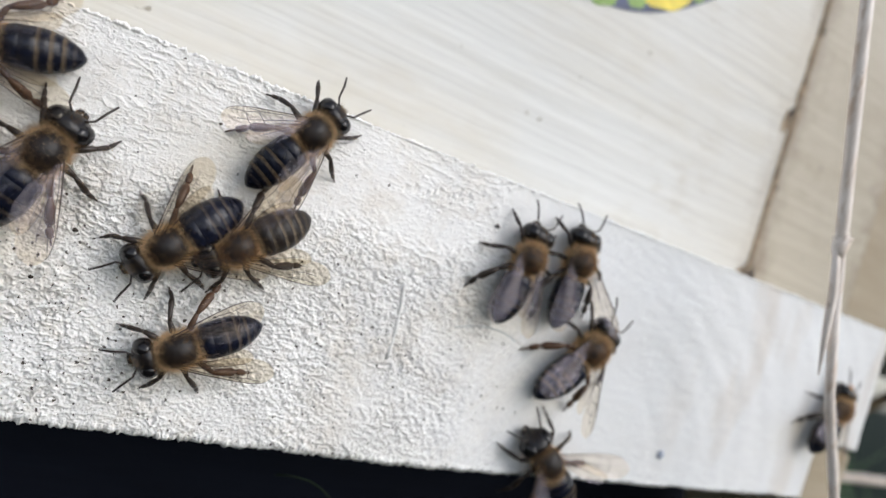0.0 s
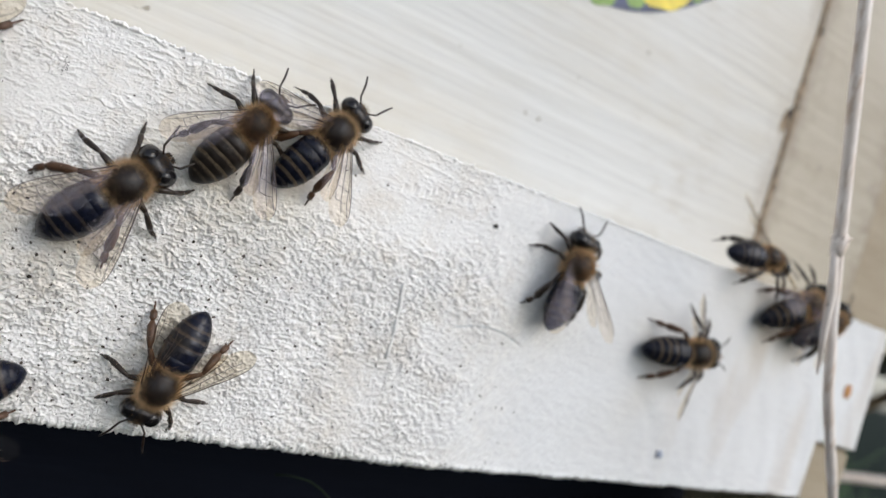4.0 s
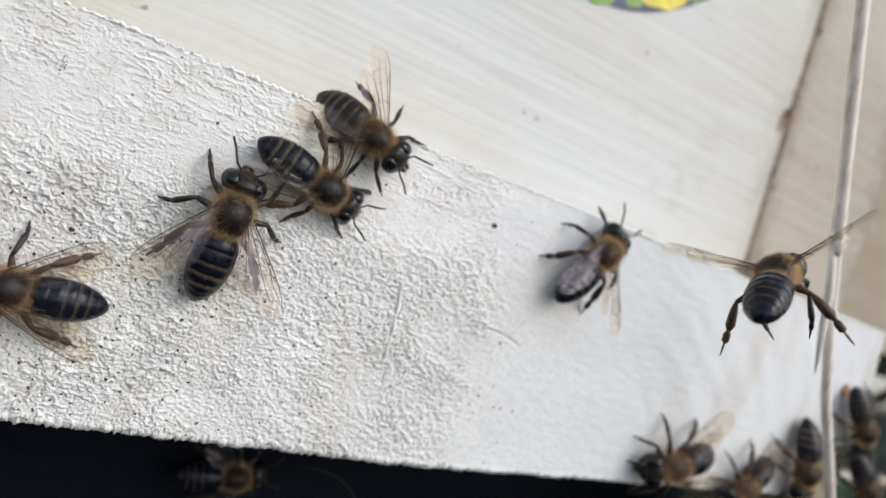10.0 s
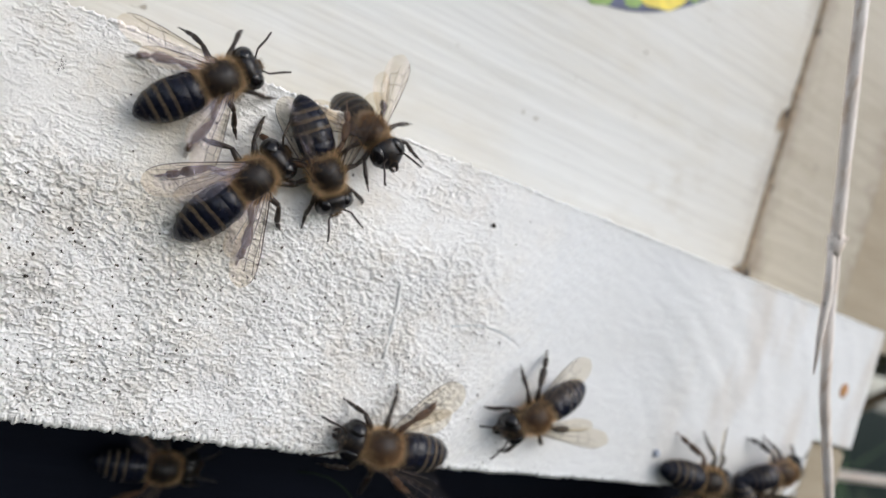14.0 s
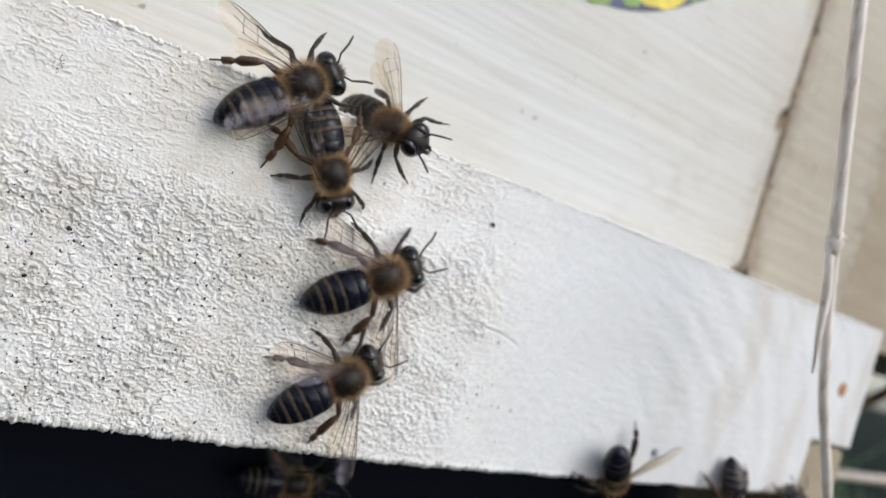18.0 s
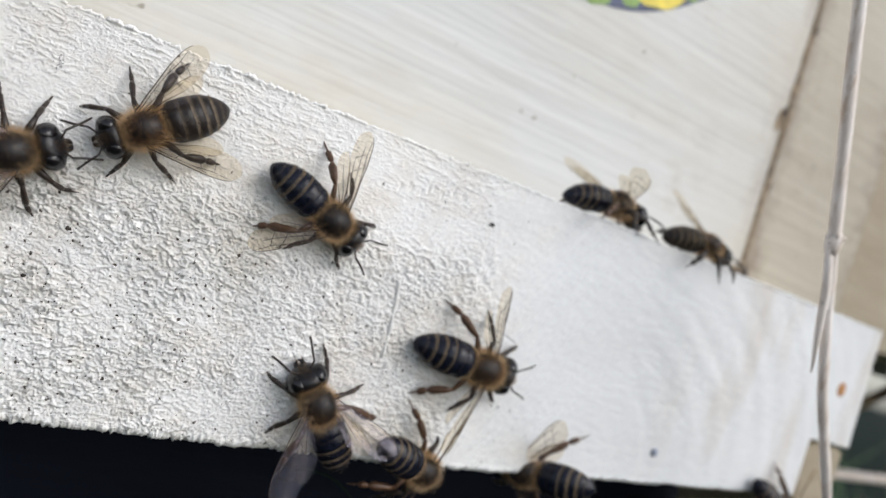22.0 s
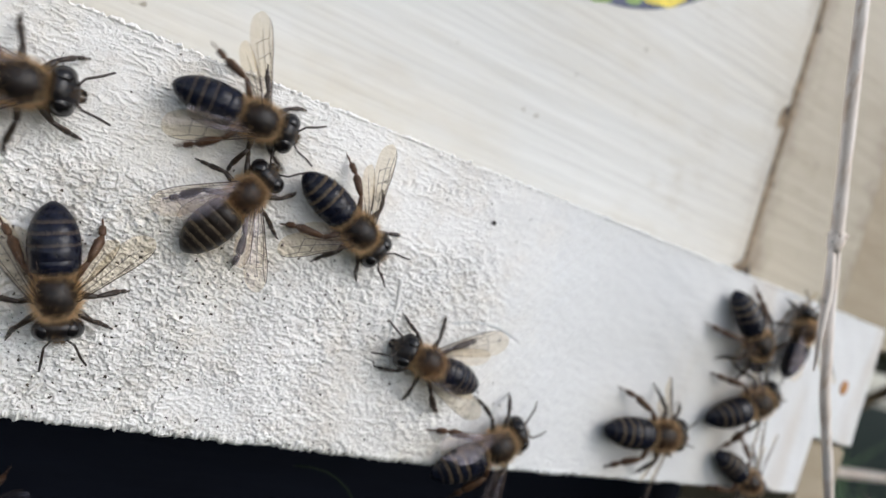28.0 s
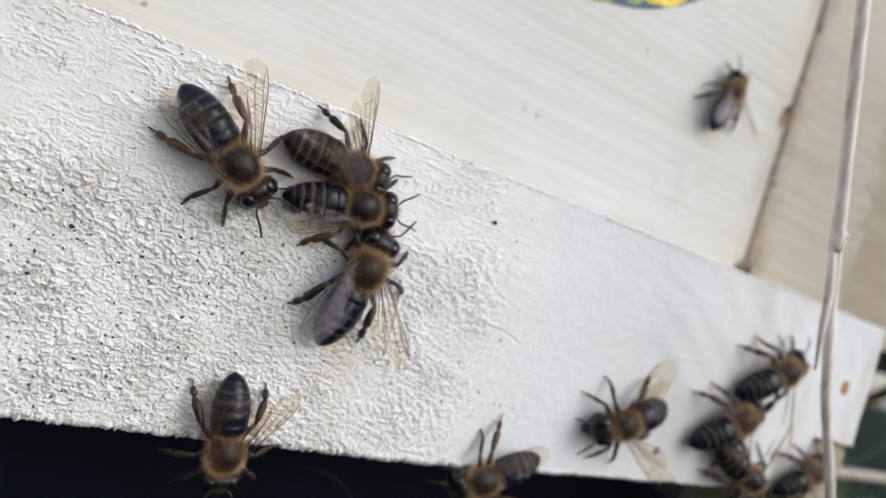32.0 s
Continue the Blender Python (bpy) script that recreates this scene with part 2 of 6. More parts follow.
def relief(x, z):
    """Height of the painted face in millimetres at x, z."""
    n = noise.noise
    m = 1 - smoothstep(37, 47, x + 5 * n((x * 0.09, z * 0.09, 7.0)) + 3.5 * n((x * 0.4, z * 0.4, 8.0)))
    h = 0.0
    if m > 0.01:
        upper = smoothstep(-3, 4, z + 3 * n((x * 0.07, 3.0, z * 0.1)) + 0.12 * (8 - x))
        grain = smoothstep(14, 26, x + 6 * n((x * 0.08, z * 0.08, 61.0)))
        tiny = 0.012 * n((x * 4.6, z * 5.2, 2.0)) + 0.01 * n((x * 8.0, z * 8.0, 3.0))
        plates = 0.06 * flakes(x * 0.6, z, 0.9, 1.0, 0.06) + 0.23 * flakes(x * 0.6, z, 1.9, 4.0, 0.06, 0.10) + 0.16 * flakes(x * 0.6, z, 3.0, 6.0, 0.08, 0.18) - 0.34 * smoothstep(0.42, 0.48, n((x * 1.9, z * 2.3, 41.0)))
        crumbs = 0.17 * flakes(x * 0.75, z, 1.5, 9.0, 0.1, 0.03) + 0.14 * flakes(x * 0.7, z, 2.8, 19.0, 0.13, 0.12) + 0.04 * flakes(x, z, 0.6, 22.0, 0.08)
        strokes = 0.03 * flakes(x * 0.22, z, 0.8, 11.0, 0.07) + 0.06 * flakes(x * 0.3, z, 2.1, 15.0, 0.07, 0.18) + 0.10 * flakes(x * 0.5, z, 3.0, 17.0, 0.06, 0.28)
        low = plates * (1 - grain) + crumbs * grain
        worn = 0.35 + 0.65 * smoothstep(-0.2, 0.15, n((x * 0.12, z * 0.16, 31.0)) + 0.15)
        h = m * (worn * (low * (1 - upper) + strokes * upper * (1 - 0.5 * grain * (1 - smoothstep(27, 32, x)))) + tiny)
    h += (1 - m) * (0.03 * n((x * 0.5, z * 0.9, 2.0)) + 0.022 * n((x * 1.6, z * 2.4, 6.0)))
    if 26 < x < 37.5 and 4 < z < 11:
        for u, w, d in NOTCHES:
            h -= d * math.exp(-((x - u - 0.2 * (z - w)) / 0.16) ** 2 - ((z - w) / 0.42) ** 4)
    r = math.hypot(x - 60, (z + 18) * 1.2) + 1.6 * n((x * 0.08, z * 0.08, 5.0))
    h += smoothstep(64, 76, x) * 0.032 * math.sin(r * 2 * math.pi / 5.4 + 1.8 * n((r * 0.2, 1.0, 1.0)))
    h += smoothstep(36, 43, x - 0.35 * (z + 20)) * (1 - smoothstep(50, 66, x)) * (0.13 * n(((x - 0.8 * z) * 1.3, (x + z) * 0.07, 3.0)) + 0.06 * n(((x - 0.8 * z) * 3.1, (x + z) * 0.12, 5.0)))
    if 37 < x < 50 and -8 < z < -4:
        h -= 0.13 * smoothstep(37.8, 39, x) * (1 - smoothstep(47.5, 49, x)) * math.exp(-((z + 5.65 + 0.045 * (x - 43.3) ** 2) / 0.16) ** 2)
    return h


def lower_edge(x):
    return float(np.interp(x, (-40, -2, 23, 39, 111), (-26.2, -24.9, -23.9, -23.4, -18.8)))


def plank():
    xs = [*np.arange(-40, -14, 0.7), *np.arange(-14, 24, 0.075), *np.arange(24, 40, 0.105), *np.arange(40, 50, 0.13), *np.arange(50, 60, 0.2), *np.arange(60, 121.1, 0.35)]
    top = 11.7
    outline = [(17.6, top, 0, 1), (8, top, 0, 1)]
    outline += [(0.15 - 0.15 * math.sin(a), top - 0.15 + 0.15 * math.cos(a), -math.sin(a), math.cos(a)) for a in np.linspace(0, 1.45, 8)]
    outline += [(0, z, -1, 0) for z in np.linspace(top - 0.2, -24.0, 460)]
    outline += [(0.7 - 0.7 * math.cos(a), -24.1 - 0.7 * math.sin(a), -math.cos(a), -math.sin(a)) for a in np.linspace(0.15, 1.5, 5)]
    outline += [(5, -24.9, 0, -1), (17.6, -24.9, 0, -1)]
    points, faces = [], []
    for x in xs:
        low = -9.2 if x > 110 else lower_edge(x)
        squeeze = (top - low) / (top + 24.9)
        for y, z, ny, nz in outline:
            zc = top - (top - z) * squeeze
            h = relief(x, zc) if y < 6 else 0.0
            if abs(nz) > 0.05 and y < 6:
                h = 0.4 * h + 0.08 * noise.noise((x * 1.3, z * 0.3, 21.0)) + 0.14 * noise.noise((x * 0.25, z * 0.3, 2.0)) + 0.2 * noise.noise((x * 2.3, z, 6.0)) + 0.2 * abs(noise.noise((x * 4.7, z, 9.0))) + 0.12 * flakes(x, z, 1.4, 33.0, 0.05)
            points.append((x * MM, (y + h * ny) * MM, (zc + h * nz) * MM))
    n = len(outline)
    for i in range(len(xs) - 1):
        for k in range(n - 1):
            faces.append((i * n + k, i * n + k + 1, (i + 1) * n + k + 1, (i + 1) * n + k))
    faces.append(tuple((len(xs) - 1) * n + k for k in range(n)))
    me = bpy.data.meshes.new("wall_plank")
    me.from_pydata(points, [], faces)
    me.materials.append(PAINT)
    me.shade_smooth()
    return tagged(new("wall_plank", me), "thickly white-painted sawn wooden plank above the hive entrance", "plank", kind="structure")


plank()


def flat_wall(name, x0, x1, z0, z1, y, mat, label):
    """A slightly uneven board, 18 mm thick, its face at y."""
    ob = part(name, block(x0, x1, y, y + 18, z0, z1, 0.6), mat, smooth=False)
    return tagged(ob, label, "wall", kind="structure")


WALL_Y = 18.0
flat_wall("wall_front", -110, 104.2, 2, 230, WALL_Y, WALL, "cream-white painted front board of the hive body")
flat_wall("wall_corner", 104.5, 136.5, 10.6, 230, WALL_Y, POST, "yellowed cream painted corner board beside an open joint")
flat_wall("wall_side", 137, 300, 10.6, 230, WALL_Y + 1.0, TAN, "bare weathered pine board at the hive's corner")
# these three boards carry painted shade: joint gap, hive inside, space under the plank
flat_wall("wall_inner", 101, 108, 0, 230, WALL_Y + 18.5, SHADOWED, "board behind the joint of two boards, near-black to paint the gap's shade")
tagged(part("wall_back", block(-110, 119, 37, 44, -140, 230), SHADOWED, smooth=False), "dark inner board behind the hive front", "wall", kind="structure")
tagged(part("entrance_board", block(-60, 121, 28.5, 36, -80, -12, 0.4), SHADOWED, smooth=False), "wooden board under the painted plank, shade painted into its colour", "board", kind="structure")
tagged(part("end_block", block(110.2, 121, 0.5, 22, -80, -9.6, 0.6), TAN, smooth=False), "bare pine block under the plank's painted end", "block", kind="structure")


def hive_box():
    """The rest of the hive body behind its front boards."""
    for name, size, label in (("wall_left", (-110, -92, 36.2, 400, -345, 229.8), "cream painted side board of the hive body"), ("wall_right", (282, 300, 37.2, 400, 10.6, 229.8), "cream painted side board of the hive body"),
                              ("wall_rear", (-110, 300, 400.2, 418, 10.6, 229.8), "cream painted rear board of the hive body"), ("wall_base", (-91.8, 119, 44.2, 62, -345, 10), "board of the hive stand, coloured near-black as if in shade"), ("roof", (-116, 306, 8, 424, 230.2, 250), "cream painted flat hive roof")):
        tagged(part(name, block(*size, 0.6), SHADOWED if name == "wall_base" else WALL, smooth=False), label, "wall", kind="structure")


hive_box()


def ground():
    k = Nodes("grass_and_soil_with_painted_shade", 0.95, spec=0.05)
    # greens and browns darkened so that the colour itself holds the ground's shade
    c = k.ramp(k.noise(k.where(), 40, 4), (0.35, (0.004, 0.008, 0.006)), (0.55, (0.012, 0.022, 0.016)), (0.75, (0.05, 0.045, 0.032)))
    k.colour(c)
    bm = bmesh.new()
    bmesh.ops.create_grid(bm, x_segments=40, y_segments=40, size=40)
    for v in bm.verts:
        v.co.z = -0.35 + 0.05 * noise.noise(v.co * 0.4)
    return tagged(part("ground", bm, k.m), "rough grass and soil below the hive, darkened in colour for shade", "ground", kind="structure")


ground()


def emblem():
    ob = new("painted_emblem")
    tagged(ob, "round blue painted emblem with yellow and green blotches", "emblem")
    cx, cz, r = 48.9, 86.6, 41.7
    bm = bmesh.new()
    vs = [bm.verts.new(((cx + r * math.cos(a)) * MM, (WALL_Y - 0.12) * MM, (cz + r * math.sin(a) * (1 + 0.004 * math.sin(9 * a))) * MM)) for a in np.linspace(0, 2 * math.pi, 97)[:-1]]
    bm.faces.new(vs)
    part("disc", bm, BLUE, ob, smooth=False)
    for name, mat, px, pz, w, h in (("yellow_patch", YELLOW, 67.5, 52.6, 5.0, 3.2), ("green_patch", GREEN, 56.2, 46.6, 2.4, 1.4), ("green_patch", GREEN, 62.2, 49.5, 2.0, 1.8), ("green_patch", GREEN, 73.4, 55.6, 1.6, 1.8)):
        bm = bmesh.new()
        vs = []
        for a in np.linspace(0, 2 * math.pi, 25)[:-1]:
            k = 1 + 0.25 * noise.noise((math.cos(a) * 1.3 + px, math.sin(a) * 1.3, pz))
            u, v = w * k * math.cos(a), h * k * math.sin(a)
            vs.append(bm.verts.new(((px + u * 0.92 - v * 0.39) * MM, (WALL_Y - 0.17 - 0.05 * (mat is YELLOW)) * MM, (pz + u * 0.39 + v * 0.92) * MM)))
        bm.faces.new(vs)
        part(name, bm, mat, ob, smooth=False)


emblem()


def stalk():
    """A dry stem standing free in front of the plank's far end."""
    ob = new("dry_stalk")
    tagged(ob, "dry straw-coloured plant stem with one knot", "plant stem")
    path = [(68.2, -15, 52.7), (70.1, -15, 45.1), (78.6, -15, 17.3), (81.5, -15, 8.5), (85.2, -15, -1.1), (92.5, -15, -13.9), (104, -15, -34), (130, -10, -90), (170, 0, -200), (200, 0, -345)]
    path = [(46, -15, 140), *path]
    bm = bmesh.new()
    n = 60
    pts, rad = [], []
    for i in range(n + 1):
        f = i / n * (len(path) - 1)
        j = min(int(f), len(path) - 2)
        p = Vector(path[j]).lerp(Vector(path[j + 1]), f - j)
        pts.append((p + Vector((0.12 * noise.noise((i * 0.3, 1, 1)), 0, 0))) * MM)
        rad.append((0.76 + 0.06 * noise.noise((i * 0.6, 5, 2)) - (0.12 if f > 3 else 0)) * MM)
    tube(bm, pts, rad, 10)
    part("stem", bm, STRAW, ob)
    k = Vector(path[3])
    bm = bmesh.new()
    tube(bm, [(k + Vector((0, 0, d))) * MM for d in (-1.6, -0.9, 0, 0.7, 1.3)], [v * MM for v in (0.65, 0.9, 1.05, 0.95, 0.65)], 10)
    for a in range(7):
        tube(bm, [(k + Vector((math.cos(a) * 0.7, math.sin(a) * 0.7, 0.2))) * MM, (k + Vector((math.cos(a) * 1.15, math.sin(a) * 1.15, 0.9))) * MM], [0.3 * MM, 0.12 * MM], 5)
    part("knot", bm, STRAW, ob, "rough knot with leaf scars")
    bm = bmesh.new()
    tip = Vector((81.8, -15.0, 1.0))
    tube(bm, [(k + Vector((-0.4, 0, -1))) * MM, (k.lerp(tip, 0.35) + Vector((0.1, 0, 0))) * MM, k.lerp(tip, 0.7) * MM, tip * MM], [0.5 * MM, 0.6 * MM, 0.45 * MM, 0.08 * MM], 6)
    part("leaf_sheath", bm, STRAW, ob, "withered leaf sheath hanging from the knot")


stalk()


def ragged_strip(name, pts, half, y, mat, seed, parent=None):
    """A thin uneven crust of dirt along a line on a surface."""
    bm = bmesh.new()
    rows = []
    for i, (x, z) in enumerate(pts):
        w = half * (0.35 + 1.5 * abs(noise.noise((i * 0.11, seed, 1.0))) + 0.5 * abs(noise.noise((i * 0.5, seed, 4.0))))
        s = 0.55 * noise.noise((i * 0.2, seed, 7.0))
        rows.append([bm.verts.new(((x + s + o * w) * MM, (y - b) * MM, z * MM)) for o, b in ((-1, 0.0), (-0.45, 0.25), (0.4, 0.3), (1, 0.0))])
    for a, b in zip(rows, rows[1:]):
        for k in range(3):
            bm.faces.new((a[k], b[k], b[k + 1], a[k + 1]))
    return part(name, bm, mat, parent)


GRIME = plain("brown_grime", (0.24, 0.18, 0.12), 0.9, 0.55, 500)
joint = ragged_strip("joint_dirt", [(104.35, z) for z in np.arange(11, 120, 0.8)], 1.15, WALL_Y + 0.1, GRIME, 3.0)
tagged(joint, "dark brown dirt packed in the joint of two boards", "dirt", kind="structure")
for cx, cz, r, n in ((104.0, 14.2, 3.6, 6), (103.8, 45.0, 3.4, 5), (104.6, 31.0, 2.0, 3), (104.8, 62.0, 2.0, 3), (104.5, 24.0, 1.6, 2)):
    for j in range(n):
        bm = bmesh.new()
        c = bm.verts.new((0, 0, 0))
        ring = []
        for a in np.linspace(0, 2 * math.pi, 17)[:-1]:
            k = r * (0.45 + 0.5 * noise.noise((math.cos(a) + cx + j, math.sin(a), cz)))
            ring.append(bm.verts.new((k * math.cos(a) * 0.6 * MM, 0.1 * MM, k * math.sin(a) * 1.3 * MM)))
        for u, v in zip(ring, ring[1:] + ring[:1]):
            bm.faces.new((c, v, u))
        blot = part("dirt_clump", bm, DIRT if j % 3 == 2 else GRIME)
        blot.location = ((cx + 0.5 * (j - n / 2)) * MM, (WALL_Y - 0.16 - 0.01 * j) * MM, (cz + 0.8 * (j % 3 - 1)) * MM)
        tagged(blot, "small dark dirt clump at the joint of two boards", "dirt", group="dirt clumps at the joint")


def nail():
    bm = bmesh.new()
    bmesh.ops.create_uvsphere(bm, u_segments=14, v_segments=8, radius=1)
    for v in bm.verts:
        k = 1 + 0.15 * noise.noise(v.co * 2.0)
        v.co = Vector((114.3 + 1.05 * k * v.co.x, -0.02 + 0.16 * v.co.y, 0.2 + 1.25 * k * v.co.z)) * MM
    tagged(part("nail_head", bm, RUST), "rusty nail head in the plank's white end", "nail")


nail()


def speck(x, z, r, mat, name, label, seed):
    """A crumb stuck to the painted face."""
    bm = bmesh.new()
    bmesh.ops.create_icosphere(bm, subdivisions=2, radius=1)
    for v in bm.verts:
        k = 1 + 0.5 * noise.noise(v.co * 1.6 + Vector((seed, 0, 0)))
        v.co = Vector((x + r * k * v.co.x, -relief(x, z) + 0.55 * r * k * v.co.y, z + r * k * v.co.z * 0.8)) * MM
    return tagged(part(name, bm, mat), label, "dirt", group="crumbs on the plank")


speck(-1.5, -6.9, 0.26, DIRT, "dirt_crumb", "black dirt crumb stuck on the white paint", 1)
speck(39.8, 6.2, 0.36, DIRT, "dirt_crumb", "black dirt crumb stuck on the white paint", 2)
speck(76.3, -16.2, 0.75, plain("blue_grey_fleck", (0.30, 0.33, 0.40), 0.7, 0.4, 900), "paint_fleck", "blue-grey fleck on the smooth white paint", 3)
speck(-3.6, -11.8, 0.2, DIRT, "dirt_crumb", "black dirt crumb stuck on the white paint", 5)
speck(4.5, -13.5, 0.16, DIRT, "dirt_crumb", "black dirt crumb stuck on the white paint", 6)


SMUDGE = (-6.0, 6.6)


def grit():
    """Fine dark grit in the hollows of the rough paint."""
    rng = random.Random(5)
    bm = bmesh.new()
    made = 0
    while made < 396:
        smudge = made >= 370
        x, z = (SMUDGE[0] + rng.gauss(0, 0.16), SMUDGE[1] + rng.gauss(0, 0.5)) if smudge else (rng.uniform(-13, 34), rng.uniform(-24, 11))
        if not smudge and noise.noise((x * 0.16, z * 0.2, 50.0)) + 0.03 * (4 - x) * 0.35 - 0.012 * (z + 6) < rng.uniform(-0.1, 0.45):
            continue
        if not smudge and z > -4 and rng.random() < 0.8:
            continue
        r = 0.05 if smudge else rng.choice((0.04, 0.05, 0.05, 0.06, 0.07, 0.09))
        y = -relief(x, z) - 0.01
        ring = [bm.verts.new(((x + r * (0.7 + 0.6 * rng.random()) * math.cos(a)) * MM, y * MM, (z + r * (0.7 + 0.5 * rng.random()) * math.sin(a)) * MM)) for a in np.linspace(0, 2 * math.pi, 7)[:-1]]
        top = bm.verts.new((x * MM, (y - 0.25 * r) * MM, z * MM))
        for u, v in zip(ring, ring[1:] + ring[:1]):
            bm.faces.new((top, u, v))
        made += 1
    tagged(part("grit", bm, DIRT), "fine black grit scattered over rough white paint", "dirt", kind="stuff")


grit()


def bristle(name, pts, r, mat, label):
    bm = bmesh.new()
    tube(bm, [Vector((x, -relief(x, z) - r * 0.25, z)) * MM for x, z in pts], [r * MM] * len(pts), 6)
    tagged(part(name, bm, mat), label, "bristle")


bristle("brush_bristle", [(30.6 + 0.7 * f + 0.25 * math.sin(3 * f), -3.2 - 8.6 * f) for f in np.linspace(0, 1, 14)], 0.19, plain("pale_bristle", (0.82, 0.815, 0.79), 0.6, 0.05, 900), "paint-covered brush bristle stuck in the white paint")
bristle("loose_fibre", [(38.4 + 8.8 * f, -6.5 + 1.6 * math.sin(2.4 * f) - 0.9 * f) for f in np.linspace(0, 1, 18)], 0.06, plain("grey_blue_fibre", (0.55, 0.60, 0.62), 0.6, 0.2, 900), "thin grey-blue fibre lying on the plank")


def straw(pts, r, mat, label, name="straw"):
    bm = bmesh.new()
    n = len(pts)
    tube(bm, [Vector(p) * MM for p in pts], [r * MM * (1 - 0.4 * i / n) for i in range(n)], 7)
    return tagged(part(name, bm, mat), label, "grass stem")


straw([(175, 60, -28.5), (225, 60, -26.0), (290, 60, -22.5)], 2.0, STRAW, "pale dry straw lying beyond the hive")
straw([(205, 60, 2), (225, 60, -4), (238, 60, 3), (262, 62, 16)], 2.2, plain("dull_brown_straw", (0.16, 0.11, 0.06), 0.7, 0.3, 200), "brown dry grass stem beyond the hive")
straw([(170, 70, -60), (235, 74, -8), (262, 80, 30)], 1.6, plain("dark_green_stem", (0.02, 0.05, 0.035), 0.6, 0.3, 200), "dark green grass stem beyond the hive")
GRASS_BLADE = straw([(60, -20, -352), (52, -4, -240), (43, 4, -110), (37.8, 5, -45), (35.8, 5, -34.5), (34.1, 5, -32.2), (32.3, 5, -30.2), (30.7, 5, -29.1), (29.0, 5, -28.4), (26.8, 5, -28.1), (25.0, 5, -28.2)], 0.16, plain("dark_grass_blade", (0.003, 0.011, 0.003), 0.6, 0.3, 200, 0.2), "thin green grass blade under the plank", "grass_blade")


def turf():
    """Grass tufts beyond the plank's end."""
    rng = random.Random(9)
    bm = bmesh.new()
    for _ in range(500):
        x, y = rng.uniform(0.15, 0.75), rng.uniform(-0.05, 0.6)
        h = rng.uniform(0.10, 0.36)
        a = rng.uniform(0, 6.28)
        d = Vector((math.cos(a), math.sin(a), 0)) * h * rng.uniform(0.1, 0.6)
        base = Vector((x, y, -0.37))
        tube(bm, [base, base + Vector((0, 0, h * 0.6)) + d * 0.3, base + Vector((0, 0, h)) + d], [0.002, 0.0015, 0.0003], 4)
    tagged(part("grass", bm, GRASS), "tangle of dark green grass below the hive", "grass", kind="stuff")


turf()


# ---- honey bees: each an empty with its parts; forward +x, up +z, millimetres ----
CUTICLE = plain("blue_black_cuticle", (0.007, 0.0062, 0.008), 0.33, 0.4, 2500, 0.42, 0.00004)
VELVET = plain("dark_thorax_shield", (0.0105, 0.0085, 0.009), 0.42, 0.4, 2500, 0.4, 0.00006)
DARK_LEG = plain("dark_leg_cuticle", (0.022, 0.0135, 0.009), 0.38, 0.4, 2000)
BROWN_LEG = plain("brown_leg_cuticle", (0.078, 0.037, 0.018), 0.45, 0.4, 2000)
EYE_BLACK = plain("black_compound_eye", (0.008, 0.007, 0.008), 0.2, 0.2, 4000)


def banded(name, c, band, weights, rough, spec):
    """Glossy plates, each with a soft pale hairy front margin."""
    k = Nodes(name, rough, spec=spec)
    at = k.where()
    x = k.put("SeparateXYZ", Vector=at).outputs[0]
    shift = k.put("MapRange", Value=k.noise(at, 1100, 3), From_Min=0.0, From_Max=1.0, To_Min=-0.02, To_Max=0.02).outputs[0]
    f = k.put("MapRange", Value=x, From_Min=-0.00075, From_Max=-0.00737, To_Min=0.0, To_Max=1.0).outputs[0]
    f = k.mix(1.0, f, shift, "ADD")
    stops = [(0.0, (0, 0, 0))]
    for e, w in zip((1.5, 2.75, 3.85, 4.85, 5.7), weights):
        stops += [((e - 0.04) / 7, (0, 0, 0)), ((e + 0.05) / 7, (w, w, w)), ((e + 0.16) / 7, (w, w, w)), ((e + 0.42) / 7, (0, 0, 0))]
    tuft = k.ramp(k.noise(k.where((0.35, 1, 1)), 5200, 3, 0.7), (0.35, (0.2, 0.2, 0.2)), (0.65, (1, 1, 1)))
    fac = k.mix(1.0, k.ramp(f, *stops), tuft, "MULTIPLY")
    n = k.noise(at, 2500, 3)
    k.colour(k.mix(fac, k.ramp(n, (0.3, tuple(v * 0.6 for v in c)), (0.7, tuple(v * 1.4 for v in c))), band))
    k.t.links.new(k.mix(fac, (rough, rough, rough), (0.85, 0.85, 0.85)), k.b.inputs["Roughness"])
    return k.bump(n, 0.00004).m


PLATES = banded("blue_black_banded_plates", (0.007, 0.0083, 0.0165), (0.25, 0.178, 0.10), (0.05, 0.6, 0.8, 0.7, 0.15), 0.22, 0.27)
PLATES_DIM = banded("dark_dim_banded_plates", (0.007, 0.0085, 0.018), (0.19, 0.135, 0.08), (0.02, 0.28, 0.45, 0.4, 0.08), 0.21, 0.27)
PLATES_DULL = banded("dusty_banded_plates", (0.016, 0.012, 0.0105), (0.24, 0.185, 0.125), (0.35, 0.75, 0.9, 0.85, 0.35), 0.34, 0.24)


